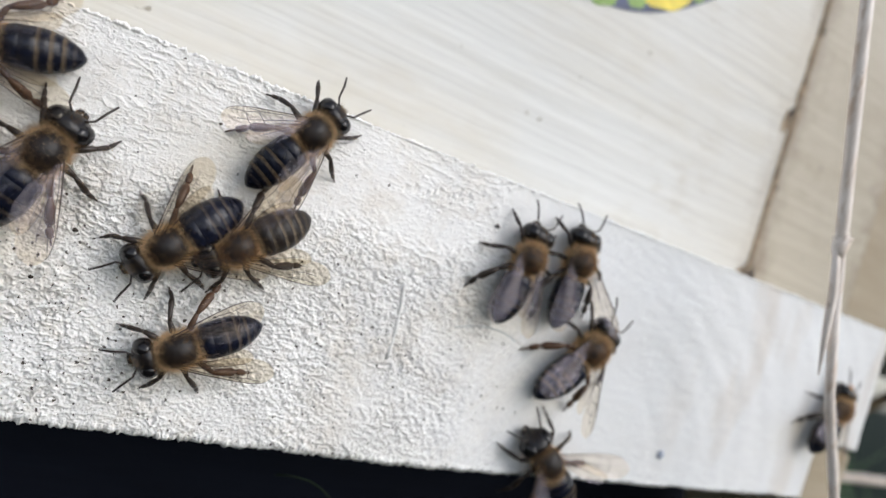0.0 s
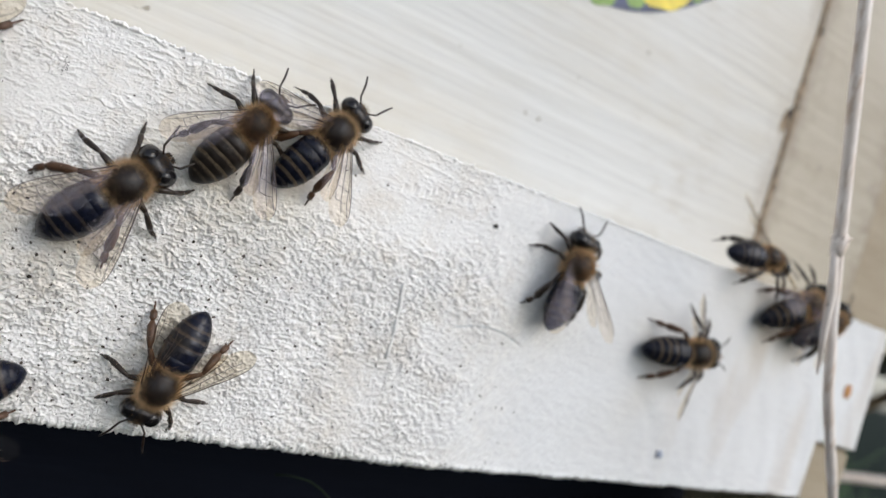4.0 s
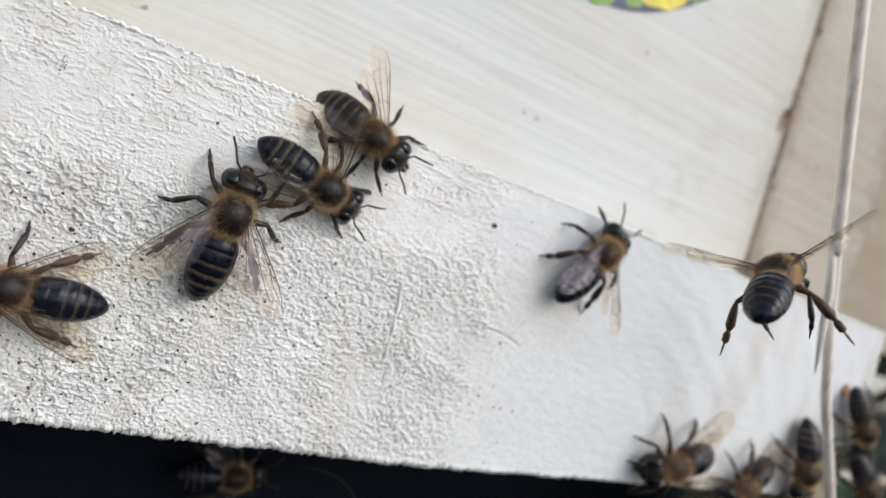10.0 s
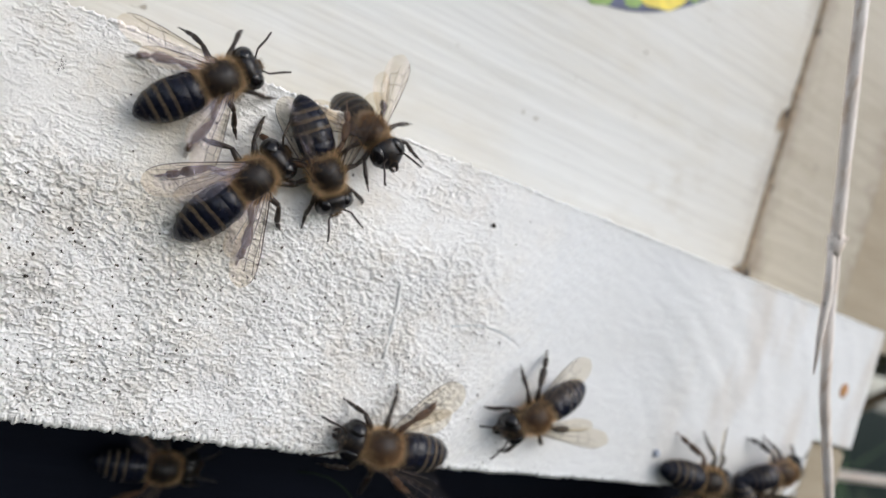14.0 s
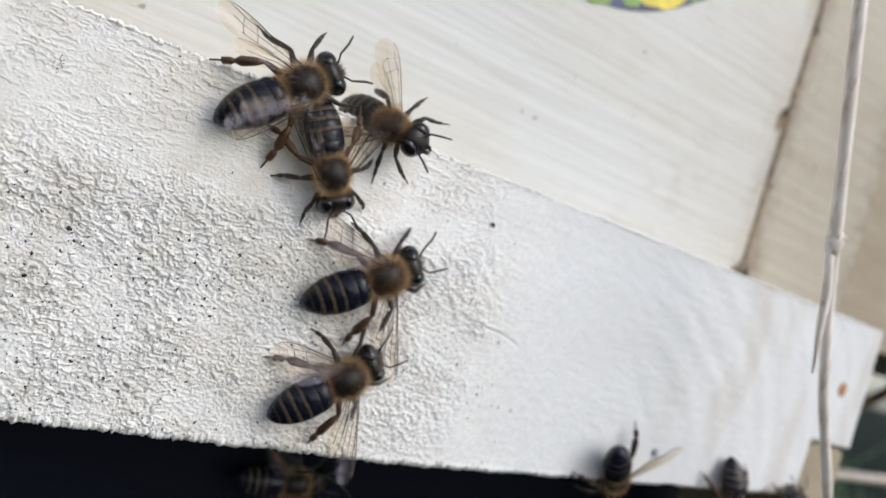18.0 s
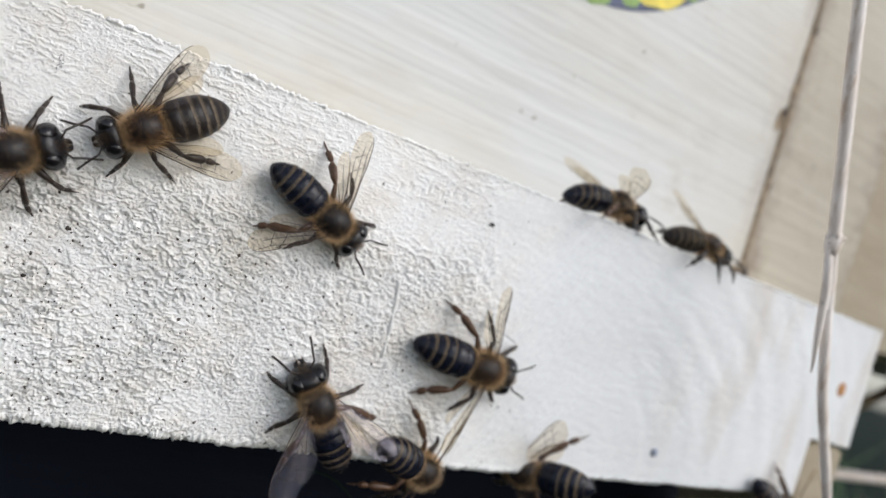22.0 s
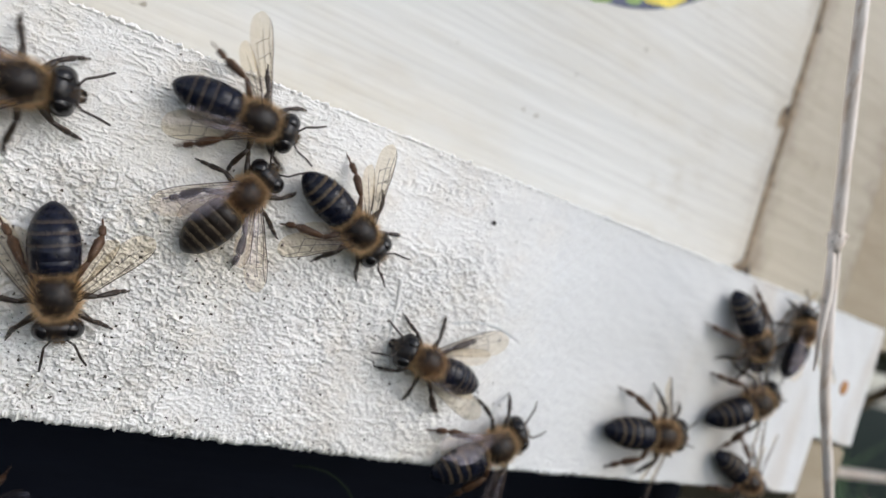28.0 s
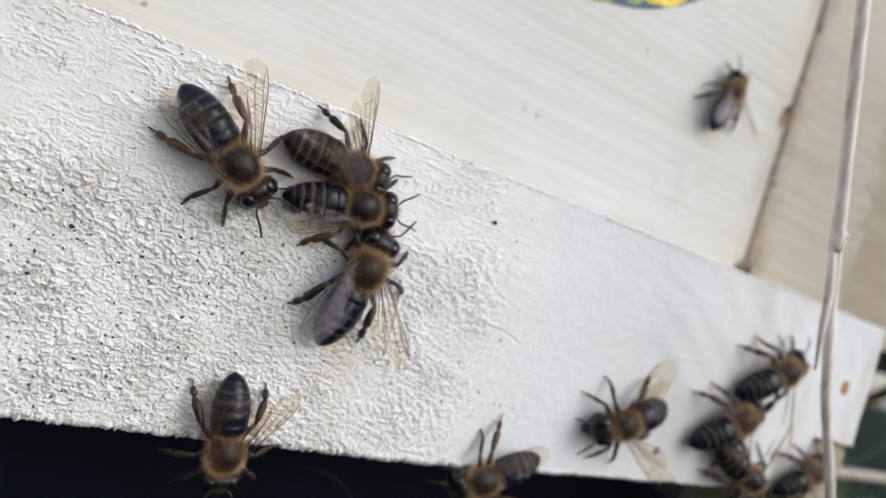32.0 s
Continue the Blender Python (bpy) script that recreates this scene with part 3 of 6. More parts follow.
def fur_material(name, c):
    k = Nodes(name, 0.6, spec=0.3)
    r = k.t.nodes.new("ShaderNodeNewGeometry").outputs["Random Per Island"]
    c = k.ramp(r, (0.0, tuple(v * 0.6 for v in c)), (1.0, tuple(min(1.0, v * 1.35) for v in c)))
    k.colour(c)
    m = k.t.nodes.new("ShaderNodeMixShader")
    m.inputs[0].default_value = 0.55
    k.t.links.new(k.b.outputs[0], m.inputs[1])
    k.t.links.new(k.put("BsdfTranslucent", Color=c).outputs[0], m.inputs[2])
    k.t.links.new(m.outputs[0], k.t.nodes["Material Output"].inputs[0])
    return k.m


FUR = fur_material("tawny_bee_hair", (0.82, 0.555, 0.33))
FUR_HEAD = fur_material("brown_bee_hair", (0.27, 0.175, 0.095))
FUR_DARK = fur_material("dark_brown_bee_hair", (0.15, 0.085, 0.043))
FUR_BROWN = fur_material("rust_brown_bee_hair", (0.36, 0.205, 0.10))
FUR_PALE = fur_material("pale_tan_bee_hair", (0.23, 0.185, 0.13))


def wing_material():
    k = Nodes("clear_amber_wing_membrane", 0.15, spec=0.9)
    k.colour((0.70, 0.655, 0.74))
    out = k.t.nodes["Material Output"]
    clear = k.put("BsdfTransparent", Color=(0.925, 0.865, 0.755, 1))
    n = k.noise(k.where(), 700, 2)
    fac = k.ramp(n, (0.3, (0.004, 0.004, 0.004)), (0.75, (0.018, 0.018, 0.018)))
    m = k.t.nodes.new("ShaderNodeMixShader")
    k.t.links.new(fac, m.inputs[0])
    k.t.links.new(clear.outputs[0], m.inputs[1])
    k.t.links.new(k.b.outputs[0], m.inputs[2])
    gloss = k.put("BsdfAnisotropic", Color=(0.86, 0.82, 1.0, 1), Roughness=0.3)
    sheen = k.t.nodes.new("ShaderNodeMixShader")
    sheen.inputs[0].default_value = 0.042
    k.t.links.new(m.outputs[0], sheen.inputs[1])
    k.t.links.new(gloss.outputs[0], sheen.inputs[2])
    k.t.links.new(sheen.outputs[0], out.inputs[0])
    k.bump(k.noise(k.where((0.4, 1, 1)), 1100, 2), 0.0002)
    k.t.links.new(k.b.inputs["Normal"].links[0].from_socket, gloss.inputs["Normal"])
    return k.m


WING = wing_material()
VEIN = plain("brown_wing_vein", (0.045, 0.025, 0.016), 0.5, 0.3, 900)


def lathe(rows, sides=20, flat=0.9):
    """Rings (x, radius, z, material of the strip that follows) turned about x, in millimetres."""
    bm = bmesh.new()
    rings = []
    for x, r, z, _ in rows:
        rings.append([bm.verts.new((x * MM, r * math.cos(a) * MM, (z + flat * r * math.sin(a)) * MM)) for a in (2 * math.pi * k / sides for k in range(sides))])
    for (a, b), row in zip(zip(rings, rings[1:]), rows):
        for k in range(sides):
            bm.faces.new((a[k], a[(k + 1) % sides], b[(k + 1) % sides], b[k])).material_index = row[3]
    bm.faces.new(rings[0][::-1]).material_index = rows[0][3]
    bm.faces.new(rings[-1]).material_index = rows[-2][3]
    bmesh.ops.recalc_face_normals(bm, faces=bm.faces[:])
    return bm


def hairs(bm, rng, spots, length, mat=1, lean=(-0.35, 0, 0.1), thick=0.013):
    """Fine tapered hairs at (place, normal) spots."""
    for p, nrm in spots:
        d = (nrm + Vector(lean) + Vector([rng.uniform(-0.45, 0.45) for _ in range(3)])).normalized()
        side = d.orthogonal().normalized() * thick * MM
        v = [bm.verts.new(c) for c in (p - side, p + side, p + d * length * rng.uniform(0.4, 1.15) * MM)]
        bm.faces.new(v).material_index = mat


def skin_spots(bm, rng, n, keep):
    """n random (place, normal) spots on the mesh where keep(place in mm, normal) is likely."""
    bm.normal_update()
    bm.faces.ensure_lookup_table()
    faces = bm.faces[:]
    areas = list(itertools.accumulate(f.calc_area() for f in faces))
    out = []
    while len(out) < n:
        f = faces[min(np.searchsorted(areas, rng.random() * areas[-1]), len(faces) - 1)]
        vs = [v.co for v in f.verts]
        if len(vs) > 4:
            continue
        u, w = rng.random(), rng.random()
        if len(vs) == 3:
            u, w = (1 - u, 1 - w) if u + w > 1 else (u, w)
            p = vs[0] + (vs[1] - vs[0]) * u + (vs[2] - vs[0]) * w
        else:
            p = vs[0].lerp(vs[1], u).lerp(vs[3].lerp(vs[2], u), w)
        if rng.random() < keep(p / MM, f.normal):
            out.append((p, f.normal.copy()))
    return out


def reshape(bm, along, shift, wide, tall=1.0, level=2.4):
    """Stretch a part along the body and across it, in millimetres."""
    for v in bm.verts:
        v.co = Vector((v.co.x * along + shift * MM, v.co.y * wide, (v.co.z - level * MM) * tall + level * MM))
    return bm


def thorax_mesh(rng, furry):
    """A glossy dark shield, bald on top, with long tawny hair on the flanks, the collar and the rear."""
    rows = [(-0.2, 0.6, 2.5, 0), (0.1, 1.25, 2.55, 0), (0.6, 1.72, 2.65, 0), (1.3, 1.98, 2.75, 0), (2.0, 2.0, 2.75, 0), (2.7, 1.75, 2.65, 0), (3.2, 1.35, 2.5, 0), (3.6, 0.8, 2.4, 0)]
    bm = lathe(rows, 26, 0.88)
    def sides(p, n):
        middle = smoothstep(0.0, 0.5, p.x) * (1 - smoothstep(2.9, 3.3, p.x))
        return 1.0 - 0.97 * middle * smoothstep(-0.05, 0.95, n.z + 0.3 * noise.noise(p * 2.3))
    light = skin_spots(bm, rng, 11000, sides)
    dark = skin_spots(bm, rng, 5400 if furry else 4200, lambda p, n: smoothstep(0.25, 0.65, n.z))
    hairs(bm, rng, light, 1.0, 1, (-0.2, 0, 0.3), 0.006)
    hairs(bm, rng, dark, 0.42 if furry else 0.32, 2, thick=0.006)
    return mesh_of("thorax", reshape(bm, 1.10, -0.75, 0.86, 0.96), (VELVET, FUR, FUR_BROWN if furry else FUR_DARK))


def abdomen_mesh(rng, dull, curve, dim, wide):
    """Six overlapping plates, the middle ones with a pale hairy front margin."""
    bm_rows = [(0.35, 0.5, 2.45, 0)]
    edges = [0.0, 1.5, 2.75, 3.85, 4.85, 5.7, 6.5]
    def radius(s):
        return float(np.interp(s, (0, 0.25, 0.9, 1.9, 3.0, 4.0, 5.0, 5.8, 6.3, 6.7), (1.45, 1.88, 2.10, 2.20, 2.20, 2.08, 1.76, 1.34, 0.95, 0.45)))
    for i, (a, b) in enumerate(zip(edges, edges[1:])):
        band = (0.10, 0.0, 0.30, 0.34, 0.30, 0.0)[i] + (0.1 if dull and i else 0)
        for f, grow in ((0.0, 0.988), (max(band, 0.02), 0.992), (0.6, 1.002), (0.97, 1.006)):
            s = a + (b - a) * f
            bm_rows.append((-s, max(0.1, radius(s) * grow), 2.45 - curve * 0.045 * s * s, 0))
    bm_rows.append((-6.8, 0.2, 2.45 - curve * 2.05, 0))
    bm = lathe(bm_rows, 24, 0.82)
    bm.normal_update()
    spots = skin_spots(bm, rng, 2200, lambda p, n: 1.0 if p.x > -0.4 else 0.12 if p.x > -1.0 else 0.0)
    hairs(bm, rng, spots, 0.6, 1, (-0.5, 0, 0), 0.006)
    low = skin_spots(bm, rng, 900, lambda p, n: 1.0 if n.z < 0.25 else 0.06)
    hairs(bm, rng, low, 0.35, 2, (-0.9, 0, 0), 0.009)
    margins = skin_spots(bm, rng, 250 if dim else 1200, lambda p, n: 1.0 if any(-0.05 < -p.x - e < 0.40 for e in edges[2:5]) else 0.0)
    hairs(bm, rng, margins, 0.3, 2, (-1.5, 0, 0), 0.009)
    return mesh_of("abdomen", reshape(bm, 0.95, -0.72, wide, 0.5 + 0.5 * wide), (PLATES_DULL if dull else PLATES_DIM if dim else PLATES, FUR, FUR_PALE))


def head_mesh(rng):
    """A short broad head; furry crown, collar and cheeks."""
    rows = [(3.2, 0.7, 2.3, 0), (3.35, 1.3, 2.25, 0), (3.7, 1.72, 2.15, 0), (4.2, 1.78, 2.0, 0), (4.7, 1.45, 1.8, 0), (5.05, 0.95, 1.6, 0), (5.2, 0.4, 1.5, 0)]
    bm = lathe(rows, 20, 0.86)
    for sy in (-1, 1):
        tube(bm, [Vector((4.95, sy * 0.4, 1.2)) * MM, Vector((5.4, sy * 0.3, 0.9)) * MM, Vector((5.55, sy * 0.06, 0.75)) * MM], [0.24 * MM, 0.2 * MM, 0.08 * MM], 6)
    spots = skin_spots(bm, rng, 1900, lambda p, n: 1.0 if p.x < 3.75 else 0.75 if abs(p.y) < 0.42 else 0.05)
    hairs(bm, rng, spots, 0.5, 1, (-0.05, 0, 0.25), 0.007)
    return mesh_of("head", reshape(bm, 1.1, -0.37, 1.08, 1.08, 2.0), (CUTICLE, FUR_HEAD))


def eye_mesh(sy):
    """A long kidney-shaped compound eye from cheek to crown."""
    bm = bmesh.new()
    bmesh.ops.create_uvsphere(bm, u_segments=16, v_segments=10, radius=1)
    for v in bm.verts:
        v.co = Vector((4.08 + 0.86 * v.co.x - 0.12 * v.co.z, sy * (1.14 + 0.80 * v.co.y - 0.20 * max(0, v.co.z)), 2.25 + 1.22 * v.co.z)) * MM
    return mesh_of("eye", reshape(bm, 1.1, -0.37, 1.08, 1.08, 2.0), EYE_BLACK)


def antenna_mesh(sy, spread):
    bm = bmesh.new()
    a = Vector((4.85, sy * 0.35, 2.3))
    elbow = a + Vector((0.75, sy * (0.75 + 0.5 * spread), 0.35))
    tip = elbow + Vector((2.35 - 0.7 * spread, sy * (0.35 + 1.5 * spread), -0.75))
    mid = elbow.lerp(tip, 0.5) + Vector((0.15, 0, 0.12))
    tube(bm, [v * MM for v in (a, a.lerp(elbow, 0.5), elbow, elbow.lerp(mid, 0.2), mid, tip)], [r * MM for r in (0.09, 0.09, 0.10, 0.11, 0.12, 0.10)], 7)
    return mesh_of("antenna", bm, DARK_LEG)


def leg_mesh(rng, row, sy, brown):
    """A jointed leg, root at the local origin."""
    reach = {0: ((1.2, 1.3, 0.15), (2.2, 1.9, -0.95), (2.9, 2.3, -2.0)), 1: ((0.1, 1.9, 0.35), (-0.35, 3.3, -0.9), (-0.7, 4.3, -2.0)), 2: ((-1.2, 1.7, 0.5), (-3.1, 2.9, -0.7), (-4.4, 3.7, -2.0))}[row]
    k, a, f = [Vector((1.16 * x + rng.uniform(-0.3, 0.3), sy * (1.12 * y + rng.uniform(-0.3, 0.3)), z)) for x, y, z in reach]
    wide = (1.0, 1.1, 1.75)[row]
    bm = bmesh.new()
    tube(bm, [v * MM for v in (Vector((0, 0, 0)), k * 0.5 + Vector((0, 0, 0.06)), k)], [0.26 * MM, 0.34 * MM, 0.22 * MM], 8)
    tube(bm, [v * MM for v in (k, k.lerp(a, 0.3), k.lerp(a, 0.8), a)], [0.17 * MM, 0.22 * wide * MM, 0.27 * wide * MM, 0.2 * MM], 8)
    t = [a, a.lerp(f, 0.15), a.lerp(f, 0.48), a.lerp(f, 0.55), a.lerp(f, 0.78), f]
    tube(bm, [v * MM for v in t], [r * MM for r in (0.16, 0.2 * wide, 0.19 * wide, 0.1, 0.1, 0.07)], 7)
    d = (f - a).normalized()
    for s in (-1, 1):
        tube(bm, [f * MM, (f + d * 0.22 + Vector((s * 0.12, 0.05 * sy, -0.05))) * MM], [0.06 * MM, 0.02 * MM], 4)
    bm.normal_update()
    spots = skin_spots(bm, rng, 90, lambda p, n: 1.0)
    hairs(bm, rng, spots, 0.25, 1, (-0.3, 0, -0.2), 0.008)
    return mesh_of("leg", bm, (BROWN_LEG if brown else DARK_LEG, FUR))


def wing_outline(length, width, hind):
    """Outline of a wing along +x from its root, leading edge on +y, in millimetres."""
    up = [(0, 0.10), (0.12, 0.15), (0.35, 0.25), (0.6, 0.33), (0.8, 0.34), (0.93, 0.24), (1.0, 0.0)]
    down = [(0.985, -0.24), (0.90, -0.46), (0.74, -0.56), (0.54, -0.50), (0.32, -0.34), (0.14, -0.17), (0, -0.1)]
    if hind:
        up = [(0, 0.08), (0.15, 0.14), (0.4, 0.24), (0.62, 0.28), (0.8, 0.22), (0.93, 0.08), (1.0, -0.12)]
        down = [(0.96, -0.36), (0.84, -0.58), (0.64, -0.66), (0.44, -0.54), (0.26, -0.34), (0.1, -0.16), (0, -0.1)]
    return [(length * x, width * y) for x, y in up + down]


def wing_mesh(length, width, hind, sy, rng):
    pts = wing_outline(length, width, hind)
    fine = []
    for i in range(len(pts)):
        p0, p1, p2, p3 = (Vector(pts[(i + k - 1) % len(pts)]) for k in range(4))
        for t in (0, 0.33, 0.67):
            a = (-t + 2 * t * t - t ** 3) / 2
            fine.append(p0 * a + p1 * (1 - 2.5 * t * t + 1.5 * t ** 3) + p2 * ((t + 4 * t * t - 3 * t ** 3) / 2) + p3 * ((t ** 3 - t * t) / 2))
    bm = bmesh.new()
    def lift(x, y):
        fold = 0.07 * math.sin(y * 4.2 + x * 0.35) * smoothstep(0, 3, x)
        return fold - 0.10 * abs(y) - 0.012 * x * x / length + 0.06 * noise.noise((x * 0.6, y * 0.9, 3.0 + length))
    half = len(fine) // 2
    rows = []
    for i in range(half):
        a, b = fine[i], fine[len(fine) - 2 - i] if i < half - 1 else fine[half]
        rows.append([bm.verts.new((q.x * MM, -sy * q.y * MM, lift(q.x, q.y) * MM)) for q in (a.lerp(b, f) for f in np.linspace(0, 1, 7))])
    for r, q in zip(rows, rows[1:]):
        for k in range(6):
            bm.faces.new((r[k], r[k + 1], q[k + 1], q[k]))
    bmesh.ops.remove_doubles(bm, verts=bm.verts[:], dist=1e-7)
    wing = mesh_of("hindwing" if hind else "forewing", bm, WING)
    bm = bmesh.new()
    lines = [[(0, 0.02), (0.3, 0.14), (0.52, 0.20), (0.66, 0.29)], [(0.52, 0.20), (0.70, 0.18), (0.88, 0.25)], [(0, -0.04), (0.25, -0.04), (0.48, -0.08), (0.70, -0.10), (0.84, -0.06)],
             [(0.02, -0.08), (0.22, -0.22), (0.40, -0.36)], [(0.30, -0.05), (0.34, -0.20), (0.52, -0.28), (0.70, -0.30)], [(0.3, 0.14), (0.35, -0.06)], [(0.58, 0.19), (0.55, -0.08), (0.52, -0.28)], [(0.72, 0.19), (0.72, -0.10), (0.68, -0.30)]]
    if hind:
        lines = [[(0, 0.02), (0.35, 0.14), (0.62, 0.24)], [(0.02, -0.04), (0.35, -0.06), (0.6, -0.16), (0.78, -0.22)], [(0.04, -0.1), (0.3, -0.26), (0.48, -0.40)]]
    for line in lines:
        v = [Vector((length * x, -sy * width * y, lift(length * x, width * y) + 0.012)) * MM for x, y in line]
        tube(bm, v, [0.027 * MM * (1.2 - 0.5 * i / len(v)) for i in range(len(v))], 4)
    edge = fine[:16]
    tube(bm, [Vector((p.x, -sy * p.y, lift(p.x, p.y))) * MM for p in edge], [(0.07 - 0.003 * i) * (0.6 if hind else 1) * MM for i in range(len(edge))], 5)
    return wing, mesh_of("venation", bm, VEIN)


def wing_pose(hind, s, spread):
    """A wing's pose on its bee: degrees out from the tail; the wider it is spread, the more its tip and rear edge are raised."""
    lift = 9 + 0.22 * max(0, spread - 15) + 0.5 * max(0, -spread)
    roll = min(40, 12 + 0.4 * max(0, spread - 15))
    root = Vector((0.75 if hind else 1.35, s * (1.25 if hind else 1.4), 3.45 if hind else 3.65)) * MM
    return Matrix.Translation(root) @ pose(0, 0, 0, 0, 0, 180 - s * (spread - (9 if hind else 0))) @ pose(0, 0, 0, 0, -lift, 0) @ pose(0, 0, 0, s * roll, 0, 0)


def bee_maker(seed, spreads, dull, dim, brown, curve, feel):
    """One bee pattern; returns a function that sets a bee of that pattern at a pose."""
    rng = random.Random(seed)
    meshes = dict(thorax=thorax_mesh(rng, seed in (13, 16, 17, 18)), abdomen=abdomen_mesh(rng, dull, curve, dim, 0.97 if seed in (12, 13) else 0.88), head=head_mesh(rng))
    eyes = [eye_mesh(s) for s in (-1, 1)]
    feelers = [antenna_mesh(s, feel + rng.uniform(-0.15, 0.25)) for s in (-1, 1)]
    legs = [(row, s, leg_mesh(rng, row, s, brown and row == 2)) for row in range(3) for s in (-1, 1)]
    wings = [(hind, s, *wing_mesh(6.3 if hind else 8.8, 2.2 if hind else 3.1, hind, s, rng)) for s in (-1, 1) for hind in (False, True)]

    def make(label):
        ob = new("honey_bee")
        tagged(ob, label, "bee", group="honey bees on the hive front")
        for name in ("thorax", "abdomen"):
            part(name, meshes[name], None, ob)
        head = part("head", meshes["head"], None, ob)
        for m in eyes:
            part("eye", m, None, head, "glossy black compound eye")
        for m in feelers:
            part("antenna", m, None, head)
        ob_legs = []
        for row, s, m in legs:
            leg = part("leg", m, None, ob)
            leg.location = Vector(((2.3, 1.1, 0.1)[row], s * 1.05, 1.95)) * MM
            ob_legs.append(leg)
        ob_wings = []
        for hind, s, m, v in wings:
            wing = part(m.name.split(".")[0], m, None, ob, "translucent brown-veined wing")
            side = 0 if s < 0 else 1
            wing.matrix_basis = wing_pose(hind, s, spreads[side])
            ob_wings.append((wing, s, hind))
            part("venation", v, None, wing)
        return ob, ob_legs, ob_wings
    return make


# pattern rows: seed, wing spread to the right and left in degrees, dull, dim bands, brown hind legs, bent abdomen, feeler spread
PATTERNS = [(11, (26, 46), False, False, True, 0.4, 0.3), (12, (40, 30), False, True, True, 0.5, 0.2), (13, (40, 24), True, False, False, 0.5, 0.4), (14, (24, 38), False, True, True, 0.2, 0.3),
            (15, (50, 54), False, False, True, 0.6, 0.5), (16, (14, 30), False, True, False, 0.3, 0.3), (17, (42, 8), False, True, False, 0.3, 0.4), (18, (40, 52), False, False, True, 0.6, 0.2)]


def crawl(x, y, z, heading, dip=0):
    """A bee's pose on a surface that faces -y, in millimetres; heading in degrees from +x towards +z; dip: its nose towards the surface."""
    c, s = math.cos(radians(heading)), math.sin(radians(heading))
    return Matrix(((c, -s, 0, x * MM), (0, 0, -1, y * MM), (s, c, 0, z * MM), (0, 0, 0, 1))) @ pose(0, 0, 0.0023, 0, dip, 0) @ Matrix.Translation((0.45 * MM, 0, -2.3 * MM))


def perch(x, y, z, heading, tilt):
    """A bee's pose on a surface that leans back by tilt degrees from one that faces -y; 90 is a ledge."""
    place = Matrix.Translation((x * MM, y * MM, z * MM))
    return place @ pose(0, 0, 0, -tilt) @ crawl(0, 0, 0, heading)


def hover(x, y, z, dx, dy, dz, roll=0):
    """A flying bee's pose in millimetres: its place, and the way it points; its back towards the open side, then rolled to its right by degrees."""
    f = Vector((dx, dy, dz)).normalized()
    u = Vector((0, -67.5, 0)) - Vector((x, y, z))
    u = (u - f * u.dot(f)).normalized()
    return Matrix.Translation(Vector((x, y, z)) * MM) @ Matrix((f, u.cross(f), u)).transposed().to_4x4() @ pose(0, 0, 0, roll) @ Matrix.Translation((0.45 * MM, 0, -2.3 * MM))


def steps(rows, flight):
    """Times and swings of a walking bee's legs: they swing while it moves, and rest while it stands."""
    out = [(0.0, 0.0)]
    sign = 1
    for (t0, a), (t1, b) in zip(rows, rows[1:]):
        way = (b.translation - a.translation).length / MM + 0.05 * math.degrees(a.to_quaternion().rotation_difference(b.to_quaternion()).angle)
        if way < 1.2 or t1 - t0 > 2.5 or (flight and flight[0] <= t0 < flight[1]):
            out.append((t1, 0.0))
            continue
        n = max(2, min(int(way / 1.6), int((t1 - t0) / 0.1)))
        for k in range(n):
            sign = -sign
            out.append((t0 + (t1 - t0) * (k + 0.5) / n, sign * min(1.0, 0.5 + way / 8)))
    if out[-1][0] < SECONDS:
        out.append((SECONDS, out[-1][1]))
    return out


def go(kind, size, rows, flight=(), wings=()):
    """Make a bee and key its way, its legs' steps and, in flight, its wing beats.
    wings: rows of seconds and the wings' spreads to the right and left in degrees."""
    bee, legs, bee_wings = MAKERS[kind](LABELS[kind])
    bee.scale = (size, size, size)
    walk(bee, rows)
    swing = steps(rows, flight)
    for i, leg in enumerate(legs):
        foot = leg.matrix_basis.copy()
        sign = 1 if i in (0, 3, 4) else -1
        hang = pose(0, 0, 0, 0, -38, 0) if i > 3 else pose(0, 0, 0, -62 if i % 2 else 62, 0, 0)
        walk(leg, [(t, foot @ hang if flight and flight[0] < t < flight[1] else foot @ pose(0, 0, 0, 0, 0, sign * 13 * v)) for t, v in swing])
    for wing, s, hind in bee_wings:
        rest = wing.matrix_basis.copy()
        if flight:
            a, b = flight
            open_wing = Matrix.Translation(rest.translation) @ pose(0, 0, 0, 0, 0, 180 - s * 82)
            beats = [(a + k / FPS, open_wing @ pose(0, 0, 0, 0, 32 if k % 2 else -28, 0)) for k in range(1, int((b - a) * FPS))]
            walk(wing, [(0, rest), (a - 0.1, rest), *beats, (b + 0.1, rest), (SECONDS, rest)])
        elif wings:
            keyed = [(t, wing_pose(hind, s, right if s < 0 else left)) for t, right, left in wings]
            if keyed[0][0] > 0:
                keyed.insert(0, (0, keyed[0][1]))
            if keyed[-1][0] < SECONDS:
                keyed.append((SECONDS, keyed[-1][1]))
            walk(wing, keyed)


MAKERS = [bee_maker(*row) for row in PATTERNS]
LABELS = ["dark brown honey bee with narrow tan bands and spread wings",
          "honey bee with broad dark abdomen and half-spread wings",
          "dusty brown honey bee with pale hairy abdomen bands",
          "dark honey bee with glossy abdomen and wide open wings",
          "small banded honey bee with brown hind legs",
          "slender dark honey bee with wings held over its back",
          "dark grey-brown honey bee with wings folded back",
          "small tawny honey bee with clear spread wings"]


